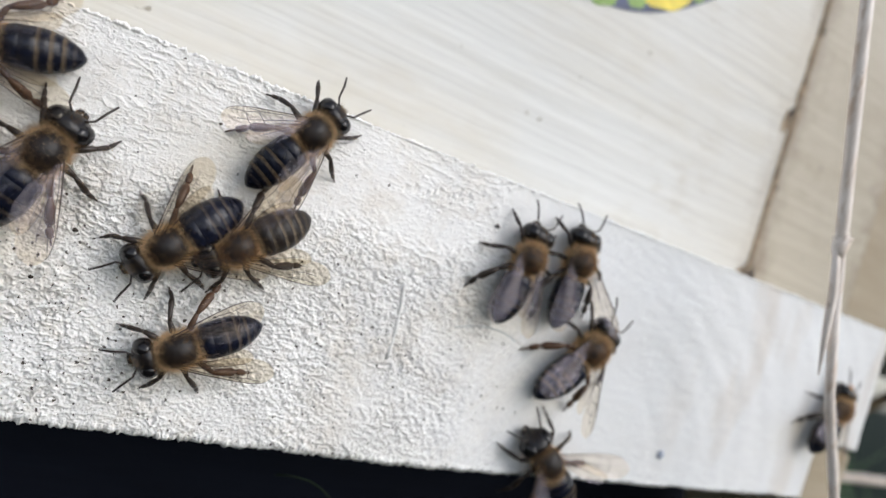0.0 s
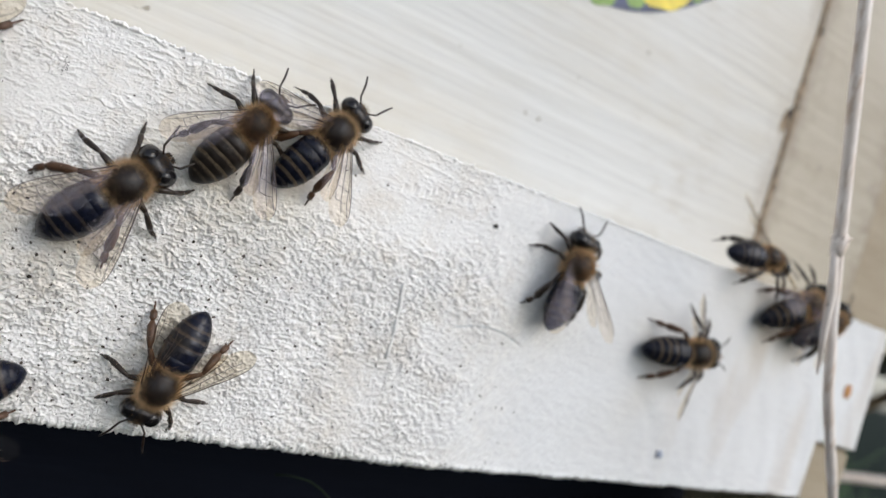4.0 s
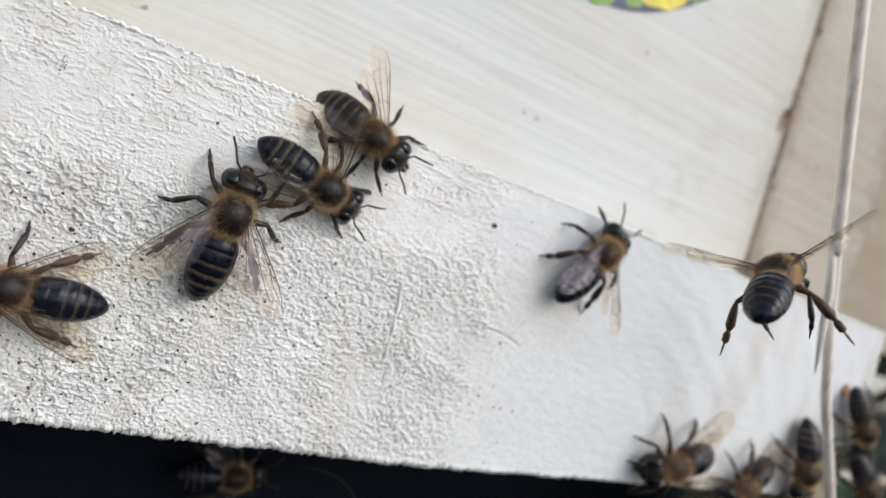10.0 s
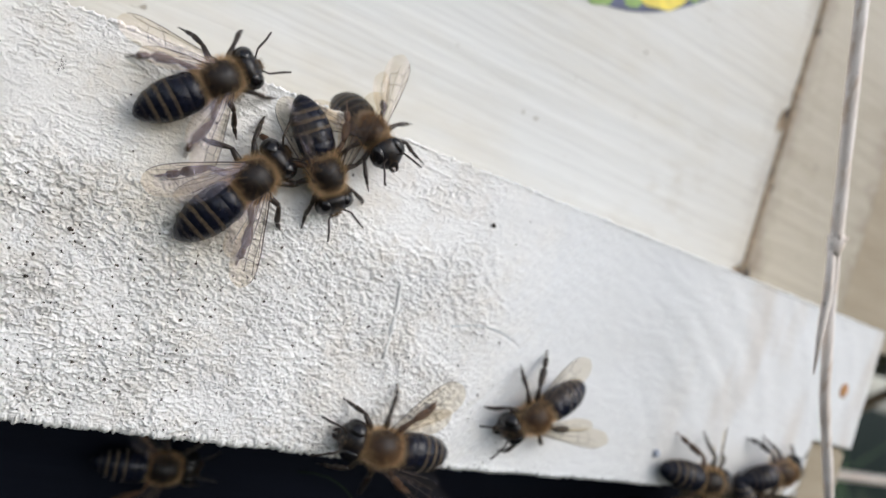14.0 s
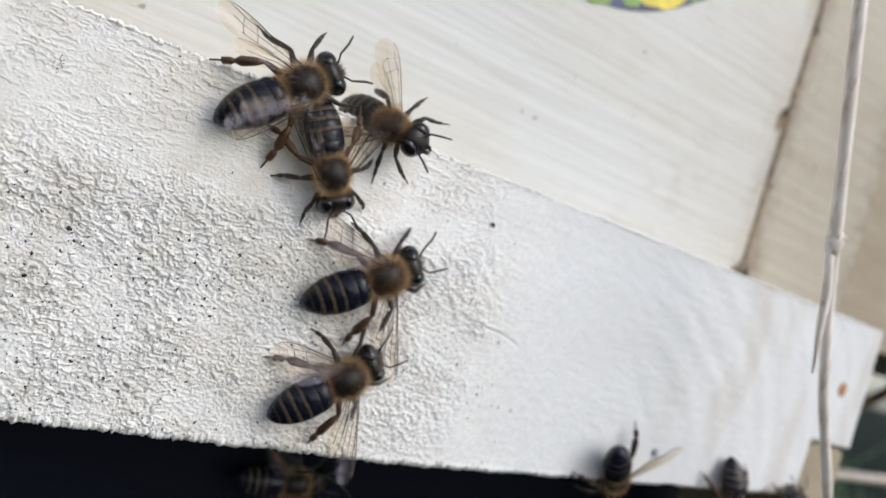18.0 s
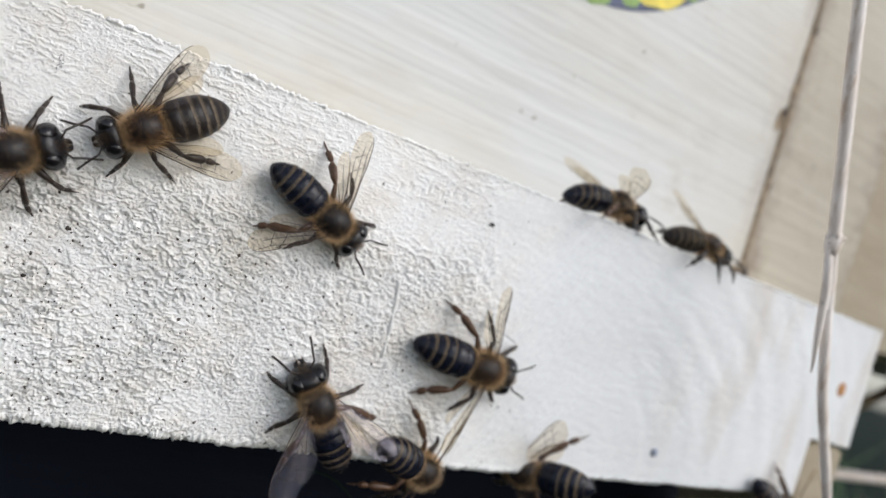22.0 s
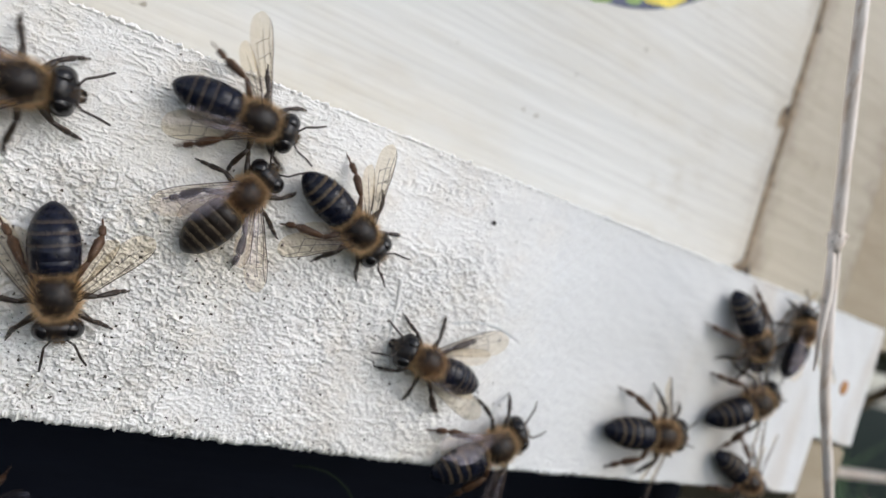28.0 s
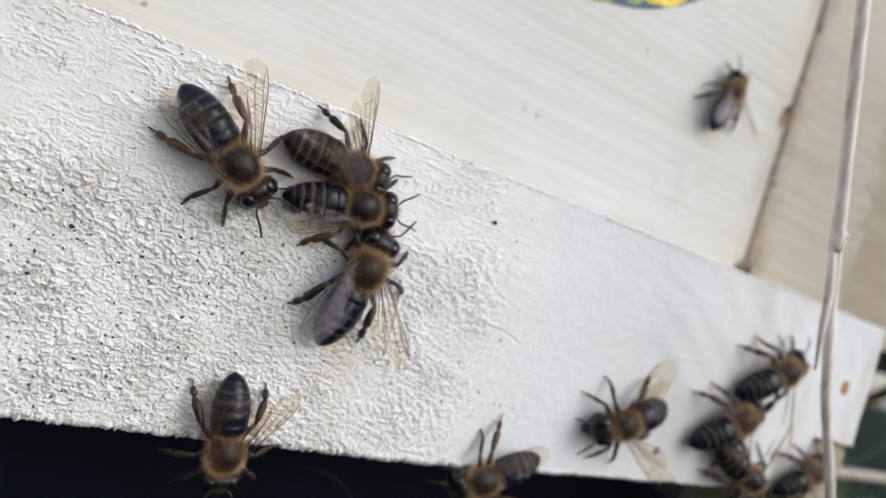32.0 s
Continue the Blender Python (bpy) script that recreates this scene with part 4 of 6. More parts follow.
def motions():
    """All bees and their ways over the plank, and the grass blade's sway."""
    walk(GRASS_BLADE, [(0, pose(0, 0, 0)), (7.5, pose(0, 0, 0)), (9, pose(0.0019, 0, 0.0014)), (10, pose(0.0026, 0, 0.0012)), (17, pose(0.0028, 0, 0.0006)), (25, pose(0.0024, 0, 0.001)), (32, pose(0.0022, 0, 0.0008))])
    go(0, 0.959, [(0, crawl(-10.9, 0.0, 6.2, -169)), (0.5, crawl(-17.5, 0.0, 4.7, -167)), (3, crawl(-20.7, 0.0, 4.6, -161)), (3.8, crawl(-16.7, 0.0, 5.5, -118)), (4.6, crawl(-12.8, 0.0, 6.4, -75)), (5.5, crawl(-6.2, 0.0, 0.4, -62)), (6, crawl(-6.5, 0.0, -2.6, -77)), (6.5, crawl(-4.9, 0.0, -7.7, -60)), (7, crawl(-4.4, 0.0, -9.2, -77)), (7.5, crawl(-4.6, 0.0, -16.7, -100)), (8, crawl(-8.9, 0.0, -21.2, -108)), (10, crawl(-11.8, 0.0, -21.8, -112)), (32, crawl(-11.6, 0.0, -21.8, -112))], wings=[(0, 25, 26)])
    go(1, 1.003, [(0, crawl(-6.0, 0.0, -2.5, 67)), (0.5, crawl(-6.0, 0.0, -2.2, 69)), (1, crawl(-8.4, 0.0, -1.7, 44)), (1.5, crawl(-7.3, 0.0, -1.9, 50)), (2, crawl(-5.3, 0.0, -2.9, -2)), (2.5, crawl(-3.3, 0.0, -3.9, 8)), (3, crawl(-1.6, 0.0, -2.9, 22)), (3.5, crawl(-0.6, 0.0, -2.7, 34)), (4.5, crawl(1.7, 0.0, -3.0, 66)), (5.5, crawl(4.6, 0.0, -4.1, 96)), (6, crawl(3.5, 0.0, -0.4, 122)), (6.5, crawl(2.6, 0.0, 5.7, 106)), (7, crawl(1.5, 0.0, 9.8, 104)), (7.5, crawl(-3.3, 0.0, 10.9, 144)), (8, crawl(-10.4, 0.0, 14.5, 147)), (9, crawl(-15.5, 0.0, 18.2, 146)), (32, crawl(-15.3, 0.0, 18.2, 146))], wings=[(0, 27, 10), (2.5, 20, 3), (5.5, 38, 25), (6.5, 38, 14)])
    go(2, 0.930, [(0, crawl(13.2, 0.0, -3.4, -141)), (0.5, crawl(13.5, 0.0, -2.7, -168)), (1, crawl(14.5, 0.0, -4.6, -149)), (1.5, crawl(14.0, 0.0, -4.5, -146)), (2, crawl(11.6, 0.0, -4.4, -162)), (2.5, crawl(10.3, 0.0, -3.8, -189)), (3, crawl(10.2, 0.0, -0.9, -240)), (3.5, crawl(9.5, 0.0, 3.6, -288)), (5.5, crawl(9.7, 0.0, 8.0, -311)), (6, crawl(12.8, 0.0, 9.6, -325)), (6.5, crawl(14.0, 0.0, 10.0, -342)), (7, crawl(15.4, 0.0, 10.4, -358)), (7.5, crawl(16.8, 0.5, 10.9, -370, -11)), (8, crawl(17.4, 0.8, 10.4, -391, -18)), (8.5, crawl(17.8, 1.5, 9.9, -396, -35)), (9, crawl(19.2, 1.4, 10.0, -398, -34)), (9.5, crawl(19.2, 1.6, 10.2, -409, -38)), (10, crawl(20.9, 1.0, 10.8, -384, -23)), (11, crawl(20.8, 0.0, 8.6, -397)), (11.5, crawl(20.4, 1.0, 8.8, -405, -22)), (12, crawl(20.9, 0.0, 8.8, -400)), (12.5, crawl(20.7, 1.4, 10.1, -401, -32)), (13, crawl(20.6, 1.7, 11.3, -391, -40)), (13.5, crawl(21.5, 2.0, 11.2, -402, -50)), (14, crawl(21.2, 1.9, 11.4, -406, -47)), (14.5, crawl(21.7, 2.0, 11.6, -407, -51)), (16.5, crawl(21.7, 2.1, 12.0, -408, -53)), (17, crawl(22.4, 2.1, 13.0, -395, -54)), (17.5, crawl(22.1, 2.0, 11.5, -395, -52)), (18, crawl(23.0, 1.9, 12.4, -378, -47)), (18.5, crawl(22.8, 1.9, 12.0, -384, -48)), (18.67, crawl(23.4, 2.0, 12.8, -427, -52)), (18.8, crawl(24.0, 2.2, 13.7, -470, -57)), (19, crawl(23.6, 2.1, 14.0, -506, -56)), (19.5, crawl(22.1, 2.0, 12.1, -539, -50)), (20, crawl(20.3, 1.5, 11.2, -554, 35)), (20.5, crawl(17.0, 0.0, 11.5, -538)), (21, crawl(10.6, 0.0, 8.1, -512)), (21.5, crawl(2.2, 0.0, 4.2, -519)), (22, crawl(3.0, 0.0, 4.3, -505)), (22.5, crawl(4.6, 0.0, 5.0, -472)), (23, crawl(4.9, 0.0, 5.5, -467)), (23.5, crawl(5.6, 0.0, 4.4, -398)), (24, crawl(7.6, 0.0, 3.5, -393)), (24.5, crawl(8.8, 0.0, 2.9, -392)), (25, crawl(9.2, 0.0, 1.4, -395)), (25.5, crawl(9.8, 0.0, -2.1, -429)), (26.5, crawl(10.4, 0.0, -3.1, -389)), (27.5, crawl(11.4, 0.0, -2.2, -338)), (28, crawl(10.9, 0.0, -0.9, -300)), (28.5, crawl(12.2, 0.0, -0.0, -304)), (29, crawl(13.2, 0.0, 1.9, -306)), (29.5, crawl(16.4, 0.0, 6.1, -318)), (30, crawl(18.1, 0.0, 6.8, -334)), (30.5, crawl(17.3, 0.0, 8.3, -327)), (31, crawl(18.9, 0.0, 5.7, -357)), (31.5, crawl(18.9, 0.0, 6.1, -367)), (32, crawl(19.6, 0.0, 6.4, -365))], wings=[(0, 24, 34), (1.5, 29, 31), (2.5, 40, 24), (5.5, 44, 48), (6.5, -4, 62), (7.5, 25, 62), (9, 20, 45), (12, 12, 45), (14, 45, 50), (18.5, 45, 50), (20, 22, 18), (21, 27, 34), (23, 33, 38), (24.5, 26, 48), (27.5, 45, 28), (29, 35, 43), (31, -10, 66)])
    go(0, 0.972, [(0, crawl(14.6, 0.0, 7.0, 57)), (0.5, crawl(14.6, 0.0, 6.7, 54)), (1, crawl(14.4, 0.0, 6.6, 57)), (1.5, crawl(14.7, 0.0, 6.8, 56)), (2, crawl(15.6, 0.0, 6.5, 44)), (2.5, crawl(16.3, 0.0, 7.3, 26)), (3, crawl(16.0, 0.0, 7.3, 42)), (3.5, crawl(16.4, 0.0, 7.9, 62)), (5.5, crawl(19.3, 0.0, 7.9, 28)), (6, crawl(20.0, 0.0, 7.0, 21)), (6.5, crawl(19.5, 0.0, 6.4, 14)), (7, crawl(19.2, 0.0, 5.6, -5)), (7.5, crawl(18.0, 0.0, 4.7, -7)), (8, crawl(16.9, 0.0, 3.6, -23)), (8.5, crawl(16.2, 0.0, 3.5, -23)), (9, crawl(16.0, 0.0, 3.7, -30)), (9.5, crawl(15.6, 0.0, 3.5, -30)), (10, crawl(17.3, 0.0, 4.1, -18)), (10.5, crawl(17.5, 0.0, 4.6, -12)), (11, crawl(16.4, 0.0, 5.6, -40)), (11.5, crawl(16.2, 0.0, 5.7, -46)), (12, crawl(16.2, 0.0, 5.7, -45)), (12.5, crawl(16.6, 0.0, 5.9, -50)), (13, crawl(16.6, 0.0, 6.1, -57)), (14, crawl(17.4, 0.0, 6.3, -54)), (14.5, crawl(16.9, 0.0, 6.3, -55)), (16.5, crawl(18.3, 0.0, 6.3, -66)), (17, crawl(18.9, 0.0, 6.4, -69)), (17.5, crawl(18.7, 0.0, 6.4, -63)), (18, crawl(18.2, 0.0, 6.6, -62)), (18.5, crawl(18.1, 0.0, 6.2, -62)), (19, crawl(16.9, 0.0, 6.0, -84)), (19.5, crawl(16.3, 0.0, 4.8, -76)), (20, crawl(17.4, 0.0, 4.7, -59)), (20.5, crawl(17.9, 0.0, 4.2, -19)), (21, crawl(18.2, 0.0, 2.3, -7)), (21.5, crawl(18.6, 0.0, 1.6, -9)), (22, crawl(19.2, 0.0, 1.5, -25)), (22.5, crawl(19.3, 0.0, 1.6, -28)), (23, crawl(18.8, 0.0, 1.6, -31)), (23.5, crawl(19.7, 0.0, 0.5, -31)), (24, crawl(19.1, 0.0, 0.5, -31)), (24.5, crawl(18.9, 0.0, 2.4, -20)), (25, crawl(19.7, 0.0, 2.1, -15)), (25.5, crawl(19.7, 0.0, 3.2, -7)), (27.5, crawl(21.0, 0.0, 1.4, -30)), (28, crawl(22.1, 0.0, 1.1, -29)), (28.5, crawl(22.5, 0.0, 1.2, -24)), (29, crawl(22.1, 0.0, 1.7, -1)), (29.5, crawl(21.4, 0.0, 2.1, 34)), (30, crawl(21.3, 0.0, 2.5, 22)), (30.5, crawl(20.6, 0.0, 2.9, 23)), (31, crawl(20.1, 0.0, 2.1, 8)), (31.5, crawl(20.6, 0.0, 2.6, 13)), (32, crawl(21.4, 0.0, 2.6, 10))], wings=[(0, 18, 39), (2.5, 27, 57), (5.5, 50, 62), (6.5, 53, 68), (7.5, 25, 70), (9, 5, 72), (10.5, 15, 65), (12, 11, 50), (14, 9, 40), (17, 22, 40), (18.5, 5, 46), (20, 30, 34), (21, 56, 64), (23, 28, 48), (24.5, 6, 44), (27.5, 38, 47), (29, 58, 60), (31, 8, 60)])
    go(1, 0.954, [(0, crawl(7.0, 0.0, -4.9, -132)), (0.5, crawl(4.2, 0.0, -5.0, -89)), (1, crawl(4.9, 0.0, -6.1, -98)), (1.5, crawl(3.7, 0.0, -6.2, -139)), (2, crawl(2.8, 0.0, -10.0, -126)), (2.5, crawl(0.4, 0.0, -13.8, -125)), (3, crawl(-1.7, 0.0, -17.0, -124)), (3.5, crawl(-3.1, 0.0, -20.0, -148)), (4.5, crawl(-10.4, 0.0, -23.8, -154)), (8, crawl(-12.5, 0.0, -24.2, -154)), (32, crawl(-12.3, 0.0, -24.2, -154))], wings=[(0, 30, 38), (1.5, 14, 38), (2.5, 26, 34)])
    go(3, 0.951, [(0, crawl(11.0, 0.0, -14.2, -150)), (0.5, crawl(10.2, 0.0, -13.8, -162)), (1, crawl(10.8, 0.0, -14.6, -138)), (1.5, crawl(9.8, 0.0, -14.7, -145)), (2, crawl(10.4, 0.0, -15.8, -126)), (2.5, crawl(8.9, 0.0, -17.1, -128)), (3, crawl(9.7, 0.0, -16.6, -112)), (3.5, crawl(9.6, 0.0, -17.3, -104)), (5.5, crawl(9.2, 0.0, -16.3, -122)), (6, crawl(8.4, 0.0, -16.1, -141)), (6.5, crawl(6.6, 0.0, -14.3, -195)), (7, crawl(7.2, 0.0, -15.9, -183)), (7.5, crawl(6.2, 0.0, -15.3, -186)), (8, crawl(3.5, 0.0, -12.7, -233)), (8.5, crawl(0.3, 0.0, -10.3, -234)), (9, crawl(-1.7, 0.0, -11.0, -213)), (9.5, crawl(-2.8, 0.0, -12.8, -192)), (10, crawl(-3.1, 0.0, -12.8, -179)), (10.5, crawl(-4.5, 0.0, -13.3, -172)), (11, crawl(-7.9, 0.0, -15.0, -176)), (11.5, crawl(-11.8, 0.0, -16.6, -172)), (14, crawl(-14.4, 0.0, -17.2, -173)), (32, crawl(-14.2, 0.0, -17.2, -173))], wings=[(0, 8, 22), (2.5, 16, 30), (5.5, 9, 31), (6.5, 29, 20), (9, 36, 22), (10.5, 30, 18)])
    go(4, 1.065, [(0, crawl(-13.8, 26.0, -39.7, -161)), (4, crawl(-13.7, 26.0, -39.7, -161)), (4.733, crawl(-1.0, 26.0, -38.5, -86)), (5.5, crawl(11.7, 26.0, -37.2, -12)), (6, crawl(18.7, 26.0, -36.5, -10)), (6.5, crawl(14.2, 1.6, -22.7, 42, -33)), (7, crawl(16.2, 0.0, -18.5, 88)), (7.5, crawl(15.9, 0.0, -15.8, 87)), (8, crawl(14.9, 0.0, -13.2, 98)), (8.5, crawl(12.4, 0.0, -12.5, 141)), (9, crawl(12.1, 0.0, -9.8, 120)), (9.5, crawl(10.2, 0.0, -3.0, 90)), (10, crawl(10.6, 0.0, -3.2, 85)), (10.5, crawl(10.5, 0.0, -3.1, 74)), (11, crawl(10.7, 0.0, -0.9, 81)), (11.5, crawl(10.7, 0.0, 0.0, 74)), (12, crawl(9.8, 0.0, 1.2, 65)), (12.5, crawl(9.2, 0.0, 2.1, 71)), (13, crawl(9.5, 0.0, 1.8, 64)), (13.5, crawl(10.3, 0.0, 1.5, 65)), (14, crawl(10.8, 0.0, 0.9, 57)), (14.5, crawl(10.2, 0.0, 2.4, 74)), (15.5, crawl(10.5, 0.0, 5.3, 62)), (16.5, crawl(10.3, 0.0, 8.3, 46)), (17, crawl(11.0, 0.0, 8.8, 46)), (17.5, crawl(12.6, 0.0, 10.8, 43)), (18, crawl(12.3, 0.0, 11.2, 43)), (18.5, crawl(13.5, 0.0, 12.8, 42)), (19, crawl(15.7, 1.5, 14.2, 30, 31)), (19.5, crawl(17.3, 0.9, 15.1, 21, 17)), (20, perch(22.3, 3.0, 11.7, -8, 60)), (20.4, perch(29.7, 2.0, 11.7, 0, 85)), (20.6, perch(33.0, 2.0, 11.7, 0, 85)), (20.8, perch(34.6, 2.0, 11.7, 0, 85)), (21, perch(37.7, 2.0, 11.7, 0, 85)), (21.2, perch(40.9, 2.0, 11.7, 0, 85)), (21.5, perch(49.2, 2.0, 11.7, 0, 85)), (21.8, perch(54.3, 2.0, 11.7, 0, 85)), (22, perch(56.8, 2.0, 11.7, 0, 85)), (22.3, perch(60.4, 2.0, 11.7, 0, 85)), (22.6, perch(65.7, 2.0, 11.7, 0, 85)), (22.8, perch(70.4, 2.0, 11.7, 0, 85)), (23, perch(73.6, 2.0, 11.7, -5, 78)), (23.4, perch(74.2, 2.0, 11.7, -8, 70)), (23.5, crawl(74.1, 0.0, 10.8, -13)), (24, crawl(82.0, 0.0, 4.1, -32)), (24.5, crawl(86.2, 0.0, 1.2, -30)), (25, crawl(89.5, 0.0, 2.9, -3)), (25.5, crawl(87.5, 0.0, 4.5, -21)), (27.5, crawl(89.4, 0.0, 2.7, -27)), (28, crawl(85.7, 0.0, 3.6, -45)), (28.5, crawl(86.2, 0.0, 2.3, -62)), (29, crawl(85.3, 0.0, 2.6, -63)), (29.5, crawl(82.4, 0.0, 1.8, -93)), (30, crawl(80.5, 0.0, -1.1, -125)), (30.5, crawl(79.6, 0.0, -2.9, -133)), (31, crawl(75.3, 0.0, -4.9, -180)), (31.5, crawl(71.2, 0.0, -6.6, -164)), (32, crawl(67.3, 0.0, -12.5, -156))], wings=[(7, 50, 12), (9, 47, 16), (10.5, 32, 38), (12, 35, 38), (14, 33, 30), (17, 17, 34), (18.5, -5, 62), (20.5, 55, 60)])
    go(0, 0.976, [(0, crawl(-15.5, 0.0, -3.9, -160)), (11.8, crawl(-15.3, 0.0, -3.9, -160)), (12.03, crawl(-15.0, 0.0, -3.7, -220)), (12.27, crawl(-14.6, 0.0, -3.6, -280)), (12.5, crawl(-14.3, 0.0, -3.5, -340)), (13, crawl(-9.3, 0.0, -1.3, -333)), (13.5, crawl(-0.8, 0.0, 2.5, -339)), (14, crawl(5.1, 0.0, 8.9, -316)), (14.5, crawl(11.5, 2.1, 13.9, -344, 50)), (15.2, crawl(23.9, 18.0, 31.0, -316)), (16.2, crawl(31.2, 18.0, 50.8, -298)), (18, crawl(30.4, 18.0, 55.5, -290)), (32, crawl(30.6, 18.0, 55.5, -290))], wings=[(0, 43, 45)])
    go(5, 1.007, [(0, crawl(43.5, 0.0, 2.1, 81)), (0.5, crawl(43.8, 0.0, 2.2, 78)), (1, crawl(43.4, 0.0, 5.8, 92)), (1.5, crawl(45.1, 0.0, 10.6, 84)), (1.7, perch(49.2, 1.0, 12.9, 75, 35)), (2, perch(48.6, 2.0, 11.7, 88, 75)), (2.4, perch(47.2, 2.0, 11.7, 85, 80)), (2.8, perch(50.8, 2.0, 11.7, 25, 85)), (3.2, perch(62.9, 2.0, 11.7, 0, 85)), (3.5, perch(75.4, 2.0, 11.7, 0, 85)), (4.5, crawl(85.0, 0.0, 15.0, 11)), (5.5, crawl(88.7, 0.0, 14.0, 5)), (6, crawl(93.3, 0.0, 13.1, 7)), (6.5, crawl(92.2, 0.0, 11.2, 8)), (7, crawl(100.7, 0.0, 10.1, -27)), (8, crawl(105.8, 0.0, 6.0, -19)), (9, crawl(113.8, 0.0, -2.2, -52)), (9.5, crawl(118.2, 0.0, -8.3, -47)), (10.2, crawl(124.5, 0.0, -15.6, -47)), (12, crawl(127.8, 0.0, -22.8, -49)), (32, crawl(128.0, 0.0, -22.8, -49))], wings=[(0, 10, 10), (1.5, 12, 30), (2, 62, 62), (3.5, 60, 60), (6, 14, 30)])
    go(6, 1.027, [(0, crawl(50.7, 0.0, 3.6, 88)), (0.5, crawl(51.1, 0.0, 2.8, 82)), (1, crawl(50.7, 0.0, 3.3, 79)), (1.5, crawl(50.7, 0.0, 3.5, 82)), (2, crawl(50.7, 0.0, 3.5, 85)), (2.5, crawl(51.0, 0.0, 3.9, 85)), (3, crawl(50.6, 0.0, 3.7, 89)), (3.5, crawl(50.5, 0.0, 3.6, 89)), (5.5, crawl(51.8, 0.0, 1.6, 61)), (6, crawl(51.3, 0.0, 1.6, 69)), (6.5, crawl(51.7, 0.0, 1.4, 68)), (7, crawl(51.3, 0.0, 2.3, 84)), (7.5, crawl(51.8, 0.0, 2.7, 85)), (8, crawl(52.4, 0.0, 1.4, 64)), (8.5, crawl(52.2, 0.0, 1.2, 50)), (9, crawl(52.4, 0.0, 1.6, 50)), (9.5, crawl(53.6, 0.0, 5.7, 55)), (10, crawl(53.7, 0.0, 5.9, 60)), (10.5, crawl(53.3, 0.0, 5.3, 40)), (11, crawl(53.0, 0.0, 4.6, 23)), (11.5, crawl(53.4, 0.0, 2.1, -14)), (12, crawl(59.0, 0.0, -4.7, -50)), (12.5, crawl(61.1, 0.0, -9.9, -71)), (13, crawl(60.9, 0.0, -8.9, -80)), (13.5, crawl(57.3, 0.0, -11.9, -126)), (14, crawl(53.0, 0.0, -13.3, -142)), (14.5, crawl(55.2, 0.0, -13.1, -130)), (15.5, crawl(57.7, 0.0, -13.7, -92)), (16.5, crawl(60.2, 0.0, -14.2, -54)), (17, crawl(62.5, 0.0, -15.9, -26)), (17.5, crawl(67.7, 0.0, -18.0, -26)), (18, crawl(69.3, 1.6, -19.8, -44, 35)), (18.5, crawl(100.9, 26.0, -34.4, -52)), (19.5, crawl(107.3, 26.0, -46.2, -57)), (32, crawl(107.5, 26.0, -46.2, -57))], wings=[(0, 36, 4), (9, 36, 4), (10.5, 41, 20), (12, 8, 60), (14, 25, 34), (17, 10, 50)])
